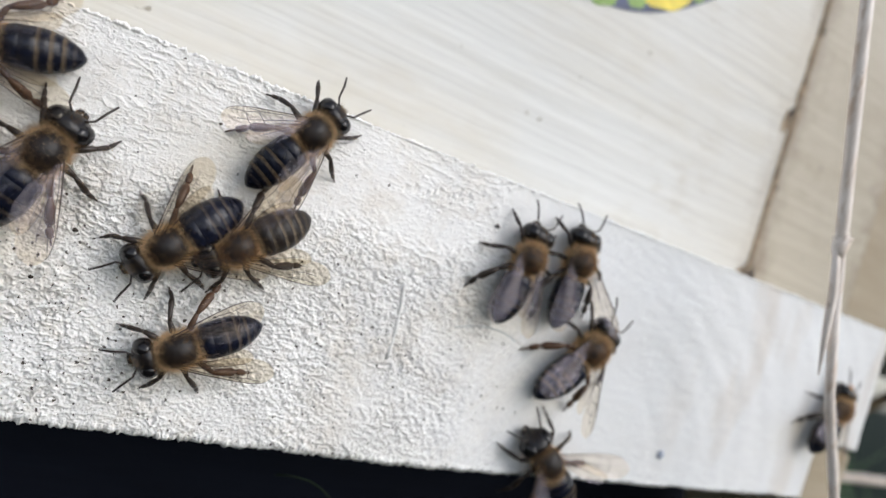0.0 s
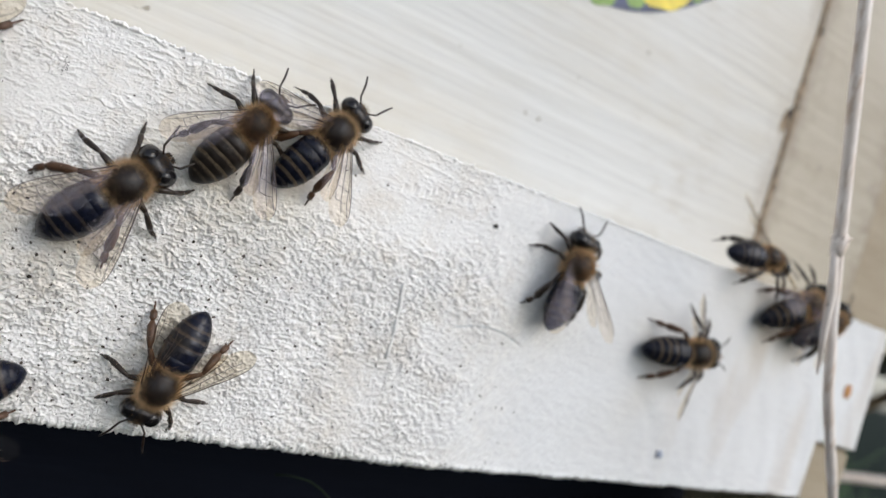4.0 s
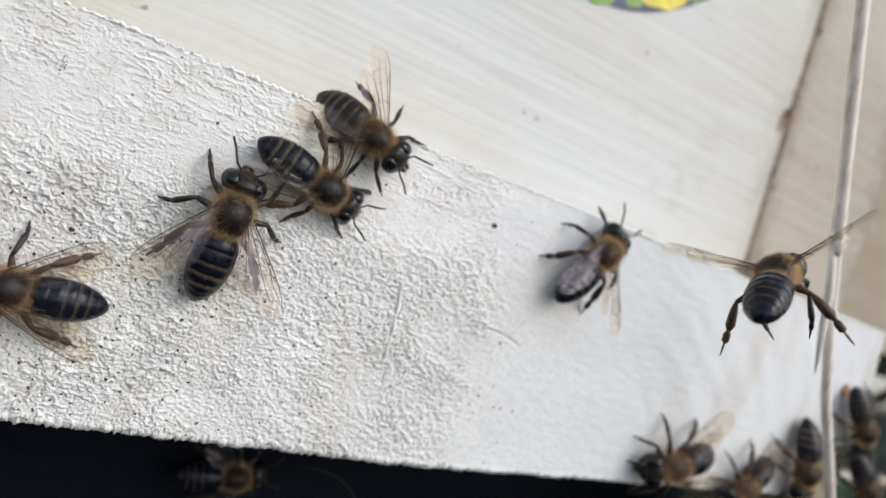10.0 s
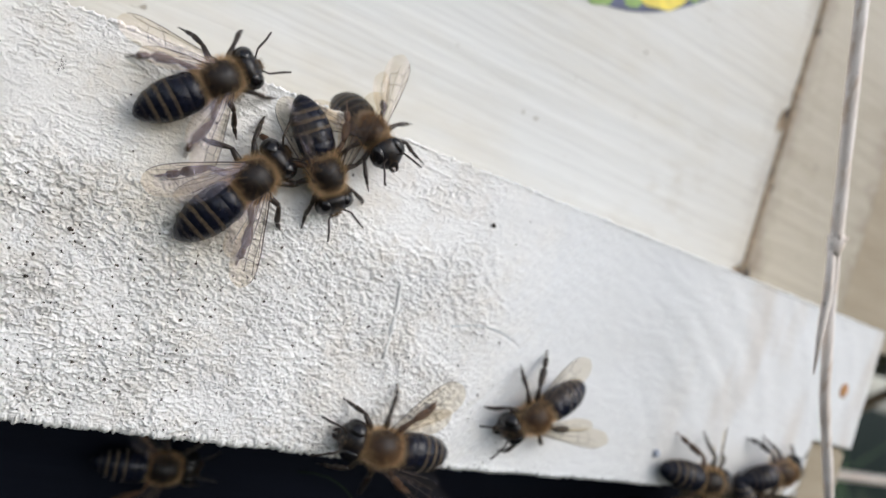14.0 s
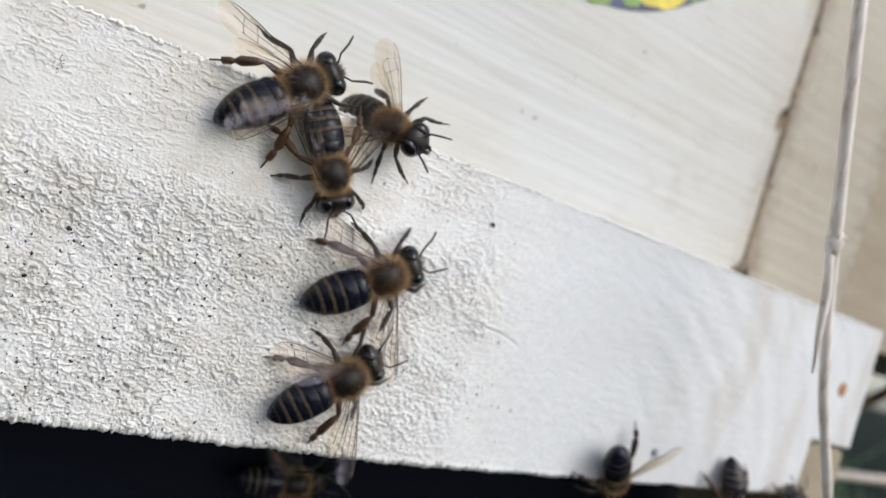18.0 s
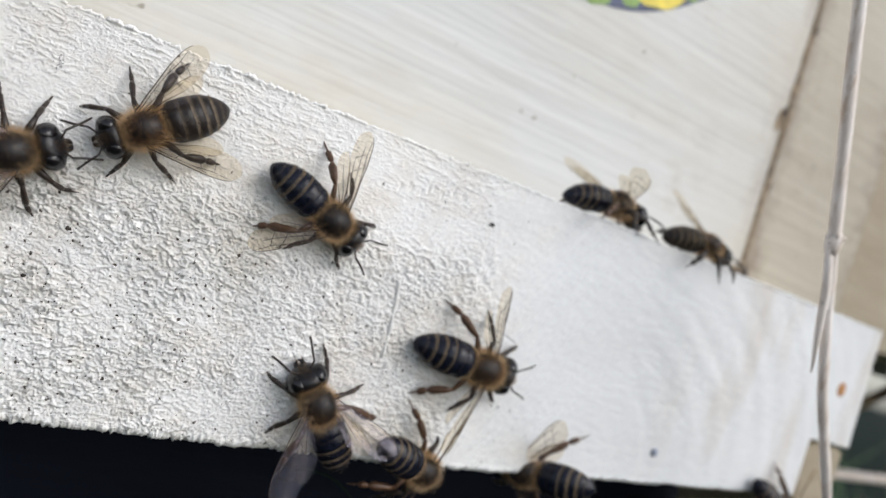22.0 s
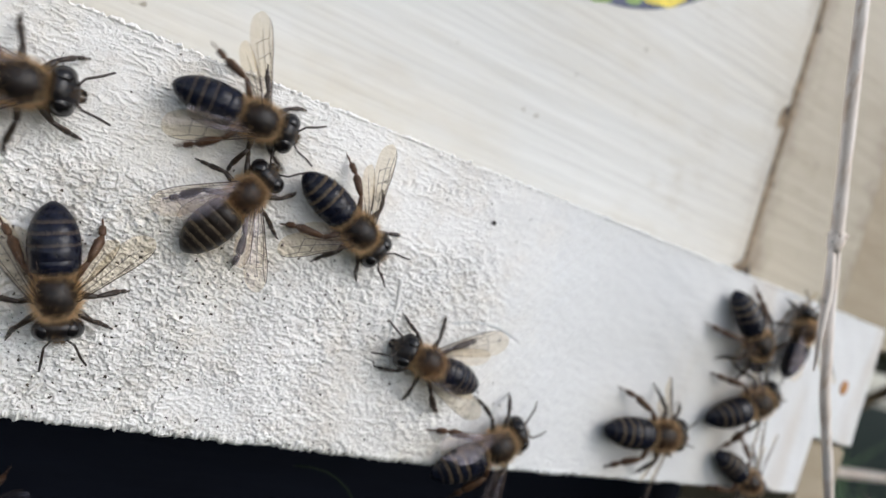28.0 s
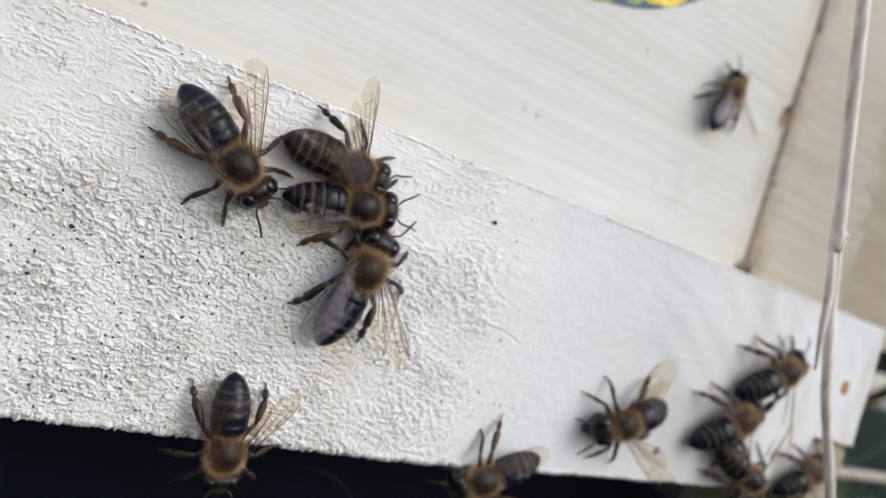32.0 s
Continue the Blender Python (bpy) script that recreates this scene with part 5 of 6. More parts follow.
    go(7, 1.096, [(0, crawl(55.5, 0.0, -6.0, 55)), (0.5, crawl(56.4, 0.0, -3.1, 53)), (1, crawl(60.9, 0.0, -0.5, 34)), (1.5, crawl(66.3, 0.0, 0.6, 30)), (2, crawl(77.3, 0.0, 4.5, 24)), (2.5, crawl(89.2, 0.0, 6.5, 13)), (3, crawl(91.3, 0.0, 7.4, 29)), (3.5, crawl(93.4, 0.0, 8.8, 32)), (5.5, crawl(90.5, 0.0, 11.2, 24)), (6, crawl(90.9, 0.0, 10.5, 22)), (6.5, crawl(92.6, 0.0, 8.0, -12)), (7, crawl(92.8, 0.0, 7.0, -6)), (7.5, crawl(93.7, 0.0, 5.8, -26)), (8, crawl(90.6, 0.0, -0.1, -85)), (8.5, crawl(89.3, 0.0, -6.5, -90)), (9, crawl(86.3, 0.0, -8.5, -80)), (9.5, crawl(84.9, 0.0, -14.6, -149)), (10, crawl(78.3, 0.0, -16.4, -162)), (10.5, crawl(75.7, 0.0, -16.2, -160)), (11, crawl(74.7, 0.0, -17.7, -155)), (11.5, crawl(67.3, 0.0, -18.9, -155)), (12, crawl(63.6, 2.5, -20.9, -153, 57)), (12.5, crawl(60.9, 2.4, -22.0, -161, 52)), (13, crawl(51.8, 1.9, -23.4, -184, -38)), (13.5, crawl(45.4, 2.0, -21.6, -189, -42)), (14, crawl(34.8, 0.0, -20.7, -181)), (14.5, crawl(25.9, 0.0, -20.9, -191)), (15.5, crawl(25.1, 0.0, -14.6, -225)), (16.5, crawl(22.7, 0.0, -9.7, -254)), (17, crawl(22.9, 0.0, -5.2, -258)), (17.5, crawl(24.1, 0.0, -2.1, -297)), (18, crawl(26.3, 0.0, -4.0, -325)), (18.5, crawl(29.9, 0.0, -3.7, -349)), (19, crawl(31.4, 0.0, -5.7, -383)), (19.5, crawl(32.8, 0.0, -7.8, -392)), (20, crawl(33.1, 0.0, -7.9, -392)), (20.5, crawl(33.9, 0.0, -7.2, -376)), (21, crawl(35.5, 0.0, -8.1, -372)), (21.5, crawl(40.1, 0.0, -10.2, -368)), (22, crawl(41.3, 0.0, -9.8, -366)), (22.5, crawl(42.4, 0.0, -8.9, -342)), (23, crawl(42.9, 0.0, -9.2, -348)), (23.5, crawl(43.2, 0.0, -9.5, -349)), (24, crawl(43.5, 0.0, -9.6, -351)), (24.5, crawl(44.1, 0.0, -9.2, -363)), (25, crawl(47.8, 0.0, -10.1, -364)), (25.5, crawl(51.2, 0.0, -9.2, -347)), (27.5, crawl(63.0, 0.0, -12.5, -365)), (28, crawl(71.8, 0.0, -13.6, -353)), (28.5, crawl(78.1, 0.0, -12.2, -355)), (29, crawl(80.1, 0.0, -10.2, -328)), (29.5, crawl(79.0, 0.0, -11.6, -342)), (30, crawl(80.6, 0.0, -12.2, -361)), (30.5, crawl(81.9, 0.0, -13.1, -363)), (31, crawl(87.4, 0.0, -13.7, -357)), (31.5, crawl(89.9, 0.0, -16.3, -367)), (32, crawl(86.5, 0.0, -9.8, -323))], wings=[(0, 30, 8), (5.5, 30, 20), (14, 58, 21), (16.5, 45, 22), (17, 48, 21), (18.5, 66, 60), (20, 23, 57), (21, 60, 66), (23, 66, 60), (25, 60, 70), (29, 50, 50)])
    go(4, 1.040, [(0, crawl(56.3, 0.0, -20.4, 138)), (0.5, crawl(57.0, 0.0, -18.7, 108)), (1, crawl(55.6, 0.0, -15.3, 86)), (1.5, crawl(54.0, 0.0, -9.0, 94)), (2, crawl(54.1, 0.0, -10.4, 77)), (2.5, crawl(56.7, 0.0, -7.9, 49)), (3, crawl(58.7, 0.0, -7.5, 34)), (3.5, crawl(65.8, 0.0, -4.3, 18)), (4.5, crawl(79.2, 0.0, 0.2, 7)), (5.5, crawl(89.1, 0.0, 1.6, -3)), (6, crawl(90.6, 0.0, 2.0, -10)), (6.5, crawl(89.4, 0.0, -1.7, -24)), (7, crawl(91.4, 0.0, -5.5, -35)), (7.5, crawl(93.2, 0.0, -5.1, -31)), (8, crawl(99.3, 0.0, -6.1, -103)), (8.5, crawl(99.2, 0.0, -4.0, -86)), (9, crawl(97.4, 0.0, -5.7, -76)), (9.5, crawl(99.7, 0.0, -6.4, -57)), (10, crawl(105.9, 0.0, -12.5, -78)), (10.5, crawl(106.3, 0.0, -12.8, -60)), (11, crawl(106.4, 0.0, -13.2, -105)), (11.5, crawl(102.6, 0.0, -10.8, -175)), (12, crawl(91.7, 0.0, -8.0, -182)), (12.5, crawl(77.6, 0.0, -7.7, -172)), (13, crawl(72.3, 0.0, -11.8, -105)), (13.5, crawl(75.7, 0.0, -18.1, -39)), (14, crawl(83.5, 0.0, -18.0, -2)), (14.5, crawl(88.0, 0.0, -12.1, 28)), (15.3, crawl(104.4, 0.0, -13.4, -24)), (16.3, crawl(113.2, 0.0, -20.8, -56)), (18, crawl(119.1, 0.0, -26.1, -56)), (32, crawl(119.3, 0.0, -26.1, -56))])
    go(5, 1.000, [(0, crawl(108.4, 0.0, -4.5, 70)), (0.5, crawl(106.7, 0.0, -1.8, 64)), (1, crawl(104.4, 0.0, 1.1, 72)), (1.5, crawl(101.7, 0.0, 6.2, 63)), (2, crawl(99.6, 0.0, 6.6, 68)), (2.5, crawl(100.0, 0.0, 3.4, 63)), (3, crawl(99.8, 0.0, 3.6, 42)), (3.5, crawl(99.7, 0.0, 6.0, 43)), (5.5, crawl(102.5, 0.0, 12.4, -9)), (6, crawl(103.9, 0.0, 12.8, -36)), (6.333, crawl(103.2, 0.0, 12.0, -94)), (6.667, crawl(102.4, 0.0, 11.1, -152)), (7, crawl(101.7, 0.0, 10.3, -211)), (8, crawl(107.0, 0.0, 6.2, -204)), (8.5, crawl(111.9, 0.0, 2.5, -202)), (9, crawl(115.7, 0.0, -2.5, -206)), (9.333, crawl(116.2, 0.0, -3.1, -156)), (9.667, crawl(116.8, 0.0, -3.7, -105)), (10, crawl(117.3, 0.0, -4.2, -55)), (11, crawl(126.5, 0.0, -16.9, -48)), (11.33, crawl(124.3, 0.0, -19.2, 7)), (11.67, crawl(122.1, 0.0, -21.6, 62)), (12, crawl(120.0, 0.0, -23.9, 116)), (12.5, crawl(111.0, 0.0, -17.6, 100)), (13, crawl(107.0, 0.0, -12.9, 107)), (13.5, crawl(105.7, 0.0, -12.4, 174)), (13.67, crawl(103.6, 0.0, -13.4, 123)), (13.83, crawl(101.5, 0.0, -14.3, 71)), (14, crawl(99.4, 0.0, -15.3, 20)), (14.5, crawl(97.5, 0.0, -15.6, 17)), (15.5, crawl(113.4, 0.0, -6.7, 38)), (16.5, crawl(115.5, 0.0, -3.7, 80)), (17, crawl(111.4, 0.0, -13.3, 69)), (17.5, crawl(109.2, 0.0, -20.2, 78)), (18, crawl(107.5, 0.0, -23.0, 98)), (20, crawl(111.6, 0.0, -32.8, 107)), (32, crawl(111.8, 0.0, -32.8, 107))])
    go(7, 0.930, [(0, crawl(98.3, 0.0, -25.2, -58)), (7, crawl(96.9, 0.0, -25.5, -52)), (8, crawl(90.8, 0.0, -14.3, -50)), (8.5, crawl(92.3, 0.0, -15.9, -44)), (9, crawl(94.7, 0.0, -17.1, -47)), (9.5, crawl(94.8, 0.0, -17.7, -86)), (10, crawl(94.2, 0.0, -17.3, -140)), (10.27, crawl(93.3, 0.0, -17.0, -94)), (10.5, crawl(92.4, 0.0, -16.7, -49)), (11, crawl(94.1, 0.0, -16.9, -27)), (12, crawl(97.0, 0.0, -16.7, -32)), (12.5, crawl(95.0, 0.0, -17.1, -46)), (13, crawl(96.2, 0.0, -18.4, -52)), (13.5, crawl(95.2, 0.0, -19.3, -56)), (14.5, crawl(97.3, 0.0, -24.1, -58)), (16.2, crawl(97.0, 0.0, -24.6, -66)), (17, crawl(92.7, 0.0, -20.6, -87)), (18, crawl(92.1, 0.0, -20.4, -76)), (19, crawl(92.8, 0.0, -20.6, -51)), (20, crawl(95.7, 0.0, -25.7, -59)), (21.5, crawl(106.4, 0.0, -24.8, -58)), (22, crawl(103.0, 0.0, -20.5, -32)), (22.5, crawl(103.7, 0.0, -19.8, -47)), (23, crawl(103.2, 0.0, -19.4, -49)), (24, crawl(101.3, 0.0, -19.3, -59)), (24.5, crawl(102.6, 0.0, -18.9, -50)), (24.67, crawl(101.7, 0.0, -18.3, -103)), (24.83, crawl(100.9, 0.0, -17.6, -157)), (25, crawl(100.0, 0.0, -17.0, -211)), (25.5, crawl(102.1, 0.0, -19.4, -224)), (26.27, crawl(93.9, 0.0, -19.3, -296)), (27, crawl(85.7, 0.0, -19.2, -368)), (28, crawl(92.8, 0.0, -17.0, -383)), (28.5, crawl(86.9, 0.0, -17.7, -348)), (29, crawl(87.8, 0.0, -18.0, -359)), (29.5, crawl(89.4, 0.0, -16.6, -347)), (30, crawl(95.5, 0.0, -16.7, -363)), (30.5, crawl(99.9, 0.0, -15.5, -353)), (31, crawl(104.0, 0.0, -16.6, -371)), (31.5, crawl(107.0, 0.0, -16.6, -313)), (32, crawl(107.1, 0.0, -15.2, -324))])
    go(0, 1.030, [(0, crawl(-13.1, 26.0, -42.3, -169)), (14, crawl(-12.8, 26.0, -42.3, -169)), (14.83, crawl(-5.5, 26.0, -40.5, -112)), (15.67, crawl(1.8, 26.0, -38.6, -54)), (16.5, crawl(9.1, 26.0, -36.8, 3)), (17, crawl(18.2, 26.0, -36.4, 3)), (17.5, crawl(29.6, 26.0, -36.7, 4)), (18, crawl(33.8, 26.0, -36.4, 6)), (18.5, crawl(35.5, 26.0, -35.5, 11)), (19, crawl(39.0, 26.0, -35.1, 20)), (19.27, crawl(32.7, 14.2, -29.6, 62, -28)), (19.5, crawl(26.4, 2.4, -24.2, 103, -57)), (20, crawl(26.0, 1.7, -23.9, 128, -37)), (20.5, crawl(26.5, 2.1, -23.9, 126, -48)), (21, crawl(26.5, 1.6, -22.4, 121, -34)), (21.5, crawl(23.9, 0.0, -17.9, 118)), (22, crawl(26.0, 0.0, -18.9, 128)), (22.2, hover(24.1, -23.3, -13.7, -0.68, -0.09, 0.73)), (22.35, hover(35.2, -35.5, -25.2, -0.36, 0.42, 0.83)), (22.6, hover(42.0, -53.0, -5.4, -0.63, 0.42, 0.65, 20)), (22.9, hover(40.2, -56.7, 2.5, -0.80, 0.45, 0.39, 30)), (22.967, hover(22.8, -49.0, 7.4, -0.80, 0.45, 0.39, 52)), (23.033, hover(21.8, -48.1, 7.9, -0.80, 0.45, 0.39, 52)), (23.1, hover(6.9, -29.6, 6.6, 0.51, 0.59, 0.62)), (23.2, hover(16.0, -8.3, 0.7, -0.24, 0.10, 0.97)), (23.4, crawl(16.5, 0.0, 1.2, 61)), (23.5, crawl(15.7, 0.0, 0.4, 53)), (24, crawl(19.0, 0.0, -1.7, 29)), (24.5, crawl(15.7, 0.0, -6.1, -30)), (24.73, crawl(16.5, 0.0, -14.6, -73)), (25, crawl(17.3, 0.0, -23.0, -116)), (25.5, crawl(17.7, 26.0, -41.4, -127)), (27, crawl(11.6, 26.0, -46.3, -161)), (29, crawl(-10.4, 26.0, -48.0, -167)), (32, crawl(-10.2, 26.0, -48.0, -167))], (22.1, 23.25))
    go(3, 1.000, [(0, crawl(-14.3, 26.0, -37.9, -167)), (5, crawl(-14.1, 26.0, -37.9, -168)), (5.333, crawl(-10.3, 26.0, -37.2, -111)), (5.667, crawl(-6.4, 26.0, -36.5, -55)), (6, crawl(-2.6, 26.0, -35.7, 2)), (6.5, crawl(-0.4, 26.0, -35.5, 1)), (7, crawl(5.1, 26.0, -35.1, 16)), (7.5, crawl(5.8, 26.0, -35.6, -6)), (8, crawl(9.7, 26.0, -38.6, -29)), (8.5, crawl(18.6, 26.0, -38.4, 4)), (9, crawl(34.9, 26.0, -37.3, 11)), (9.3, crawl(42.3, 26.0, -34.9, 75)), (9.5, hover(29.3, -7.9, -18.8, -0.11, 0.03, 0.99)), (9.7, hover(31.2, -21.6, -3.8, -0.25, 0.70, 0.67)), (9.8, hover(33.4, -29.5, 1.4, -0.34, 0.84, 0.43, 10)), (9.9, hover(37.7, -29.6, 6.2, 0.14, 0.79, 0.59)), (10, hover(53.2, -27.4, 7.2, 0.72, 0.47, 0.51, -34)), (10.1, hover(47.6, -36.9, 9.1, -0.06, 0.84, 0.54, 8)), (10.2, hover(50.0, -41.6, 13.9, 0.48, 0.63, 0.61)), (10.6, hover(115.4, -37.5, 45.7, 0.72, -0.38, 0.59)), (12, hover(113.5, -36.7, 52.1, 0.72, -0.38, 0.59)), (32, crawl(113.7, -34.4, 52.1, 39))], (9.35, 11.0))
    go(0, 1.049, [(0, crawl(-13.4, 26.0, -41.3, -172)), (9, crawl(-13.1, 26.0, -41.4, -173)), (10.5, crawl(-6.2, 26.0, -39.4, -132)), (12, crawl(0.8, 26.0, -37.4, -92)), (12.27, crawl(3.1, 26.0, -37.9, -43)), (12.5, crawl(5.3, 26.0, -38.3, 7)), (13, crawl(7.0, 26.0, -37.3, 5)), (13.5, crawl(11.7, 26.0, -37.2, 0)), (14, crawl(15.4, 26.0, -36.5, 5)), (14.5, crawl(21.3, 26.0, -34.4, 9)), (15.5, crawl(26.9, 26.0, -34.4, 7)), (16.5, crawl(23.0, 1.2, -23.1, 15, -25)), (16.73, crawl(24.0, 0.6, -20.9, 54, -12)), (17, crawl(25.0, 0.0, -18.8, 92)), (17.5, crawl(25.1, 0.0, -15.3, 60)), (18, crawl(25.8, 0.0, -15.4, 41)), (18.5, crawl(27.0, 0.0, -16.6, 4)), (19, crawl(31.9, 0.0, -17.8, -36)), (19.5, crawl(34.7, 0.0, -20.5, -17)), (20, crawl(39.7, 1.2, -22.5, -23, 25)), (20.5, crawl(39.0, 1.9, -22.1, -43, 42)), (21, crawl(39.3, 2.0, -23.5, -51, 44)), (21.5, crawl(37.9, 2.3, -22.5, -59, 51)), (22, crawl(38.8, 1.3, -22.7, -22, 26)), (22.5, crawl(38.6, 0.0, -23.3, -7)), (23, crawl(39.2, 0.0, -23.5, -14)), (23.5, crawl(38.5, 0.0, -22.6, -6)), (24, crawl(40.2, 0.0, -21.2, 39)), (24.5, crawl(42.3, 0.0, -19.1, 41)), (25, crawl(43.0, 0.0, -19.9, 29)), (25.5, crawl(44.4, 0.0, -18.4, 28)), (27.5, crawl(44.6, 0.0, -21.0, 45)), (28, crawl(46.7, 0.0, -19.7, 36)), (28.5, crawl(51.1, 0.0, -16.1, 34)), (29, crawl(51.4, 0.0, -15.7, 7)), (29.5, crawl(55.5, 0.0, -10.9, 39)), (30, crawl(60.4, 0.0, -8.8, 29)), (30.5, crawl(69.6, 0.0, -9.9, -5)), (31, crawl(75.4, 0.0, -13.6, 3)), (31.5, crawl(82.4, 0.0, -15.5, 1)), (32, crawl(92.1, 0.0, -16.4, -25))], wings=[(0, 54, 54), (14.5, 54, 54), (16.5, 30, 15), (17, 37, 12), (18.5, 56, 59), (20, 50, 50), (23, 45, 55), (24.5, 10, 20), (27.5, 34, 15), (29, 62, 60)])
    go(6, 0.980, [(0, crawl(-13.0, 26.0, -42.9, -169)), (8.5, crawl(-12.7, 26.0, -42.9, -169)), (9, crawl(-0.2, 26.0, -40.9, -110)), (9.5, crawl(12.3, 26.0, -38.8, -51)), (10, crawl(24.9, 26.0, -36.7, 9)), (10.5, crawl(23.7, 26.0, -36.8, 21)), (10.73, crawl(25.4, 26.0, -36.7, -28)), (11, crawl(27.0, 26.0, -36.5, -77)), (11.5, crawl(27.3, 26.0, -36.0, -111)), (12, crawl(24.5, 26.0, -36.3, -164)), (12.5, crawl(20.4, 26.0, -37.8, -173)), (13, crawl(20.8, 26.0, -36.6, -168)), (13.4, crawl(26.7, 26.0, -43.5, -200)), (14, crawl(34.6, 26.0, -53.3, -214)), (20, crawl(36.1, 26.0, -57.6, -214)), (32, crawl(36.3, 26.0, -57.6, -214))], wings=[(0, 52, 50)])
    go(2, 0.980, [(0, crawl(87.2, 18.0, 83.5, 172)), (18, crawl(92.4, 18.0, 75.5, 171)), (18.5, crawl(87.0, 18.0, 65.0, 186)), (19, crawl(80.6, 18.0, 57.0, 188)), (19.5, crawl(68.5, 18.0, 48.8, 211)), (20, crawl(58.4, 18.0, 41.4, 213)), (20.6, perch(54.9, 18.0, 25.7, -100, 0)), (20.8, perch(57.0, 17.0, 23.2, -80, 20)), (21, perch(52.8, 8.0, 14.0, -40, 55)), (21.2, perch(56.3, 2.0, 11.7, 0, 85)), (21.5, perch(63.4, 2.0, 11.7, 0, 85)), (21.8, perch(68.0, 2.0, 11.7, -2, 75)), (22, perch(74.1, 2.0, 11.7, -2, 65)), (22.3, perch(81.4, 0.5, 9.7, 0, 25)), (22.6, perch(85.5, 0.5, 10.2, 0, 25)), (22.8, perch(85.5, 0.5, 10.2, -8, 40)), (23, perch(86.4, 0.5, 9.0, -10, 45)), (23.2, perch(87.4, 0.5, 9.1, -12, 45)), (23.3, crawl(112.0, 0.0, 6.0, -8)), (23.4, crawl(135.0, 0.0, 4.0, -8)), (24.5, crawl(153.8, 0.0, -0.7, 350)), (32, crawl(161.5, 0.0, 0.2, 350))], wings=[(0, 45, 20), (20.5, 45, 20), (21.2, 58, 60), (22.3, 15, 60)])
    go(4, 1.092, [(0, crawl(96.1, 26.0, -43.3, -68)), (20, crawl(95.1, 26.0, -43.1, -74)), (20.2, crawl(83.8, 18.1, -37.8, -129, -18)), (20.4, crawl(72.6, 10.3, -32.5, -183, -36)), (20.6, crawl(61.3, 2.4, -27.2, -237, -54)), (21, crawl(58.4, 2.4, -23.8, -199, -54)), (21.5, crawl(58.2, 2.5, -22.5, -194, -57)), (22, crawl(57.5, 2.5, -21.8, -170, 57)), (22.5, crawl(57.9, 2.5, -22.5, -198, -57)), (23, crawl(57.2, 2.5, -23.7, -242, -57)), (23.5, crawl(57.2, 2.5, -22.4, -266, -57)), (24, crawl(58.2, 0.0, -20.6, -323)), (24.5, crawl(60.8, 0.0, -17.9, -317)), (25, crawl(65.7, 0.0, -15.9, -323)), (25.5, crawl(70.6, 0.0, -12.2, -326)), (26.5, crawl(78.6, 0.0, -9.6, -330)), (27.5, crawl(87.4, 0.0, -7.3, -336)), (28, crawl(89.0, 0.0, -6.6, -330)), (28.5, crawl(91.6, 0.0, -1.7, -320)), (29, crawl(93.5, 0.0, 1.2, -307)), (29.5, crawl(93.4, 0.0, 0.8, -314)), (30, crawl(93.7, 0.0, 0.1, -318)), (30.5, crawl(93.4, 0.0, -0.7, -316)), (31, crawl(92.5, 0.0, -0.3, -291)), (31.5, crawl(92.8, 0.0, 0.2, -301)), (32, crawl(92.8, 0.0, -1.3, -324))])
    go(6, 0.930, [(0, crawl(110.2, 0.0, -28.0, -53)), (24.6, crawl(105.8, 0.0, -24.0, -58)), (24.73, crawl(104.5, 0.0, -22.6, -7)), (24.87, crawl(103.2, 0.0, -21.2, 44)), (25, crawl(101.9, 0.0, -19.8, 94)), (25.5, crawl(90.4, 0.0, -8.0, 66)), (26.5, crawl(95.6, 0.0, -2.7, 63)), (27.5, crawl(101.3, 0.0, 1.0, 91)), (28, crawl(96.4, 0.0, 5.1, 87)), (28.5, crawl(93.7, 0.0, 9.6, 92)), (29, crawl(93.8, 0.0, 12.9, 110)), (29.4, perch(95.4, 4.0, 11.7, 150, 70)), (29.8, perch(86.0, 3.0, 12.2, 172, 75)), (30.2, perch(81.5, 3.0, 12.2, 168, 75)), (30.8, perch(80.8, 3.0, 12.2, 166, 75)), (31, perch(79.8, 3.0, 12.2, 164, 70)), (31.2, perch(89.8, 17.0, 20.2, 130, 20)), (31.4, perch(88.3, 18.0, 23.8, 85, 0)), (31.6, perch(85.4, 18.0, 29.9, 88, 0)), (31.8, perch(85.5, 18.0, 35.5, 82, 0)), (32, perch(86.0, 18.0, 41.1, 78, 0))])
    go(5, 0.950, [(0, crawl(76.0, 26.0, -45.2, -70)), (23, crawl(75.9, 26.0, -45.0, -58)), (23.33, crawl(62.9, 14.1, -35.1, -13, -28)), (23.7, crawl(49.9, 2.2, -25.1, 32, -57)), (24, crawl(48.6, 2.1, -23.1, 15, -53)), (24.5, crawl(48.3, 2.2, -23.2, 48, -57)), (25, crawl(48.9, 2.0, -23.9, 91, -50)), (25.27, crawl(51.5, 1.5, -22.9, 49, -35)), (25.5, crawl(54.2, 0.9, -21.9, 6, -20)), (26, crawl(53.2, 0.5, -19.0, 63, -10)), (26.5, crawl(52.3, 0.0, -16.1, 120)), (27.5, crawl(40.9, 0.0, -7.9, 130)), (28, crawl(37.1, 0.0, -11.4, 167)), (28.5, crawl(32.6, 0.0, -7.9, 132)), (29, crawl(32.2, 0.0, -6.0, 118)), (29.5, crawl(30.7, 0.0, -5.0, 116)), (30, crawl(25.6, 0.0, -6.5, 167)), (30.5, crawl(17.6, 0.0, -9.0, 210)), (31, crawl(14.6, 0.0, -11.5, 223)), (31.5, crawl(15.7, 0.0, -14.9, 241)), (32, crawl(16.9, 0.0, -22.7, 279))], wings=[(0, 36, 12), (29, 43, 10), (31, 12, 32)])
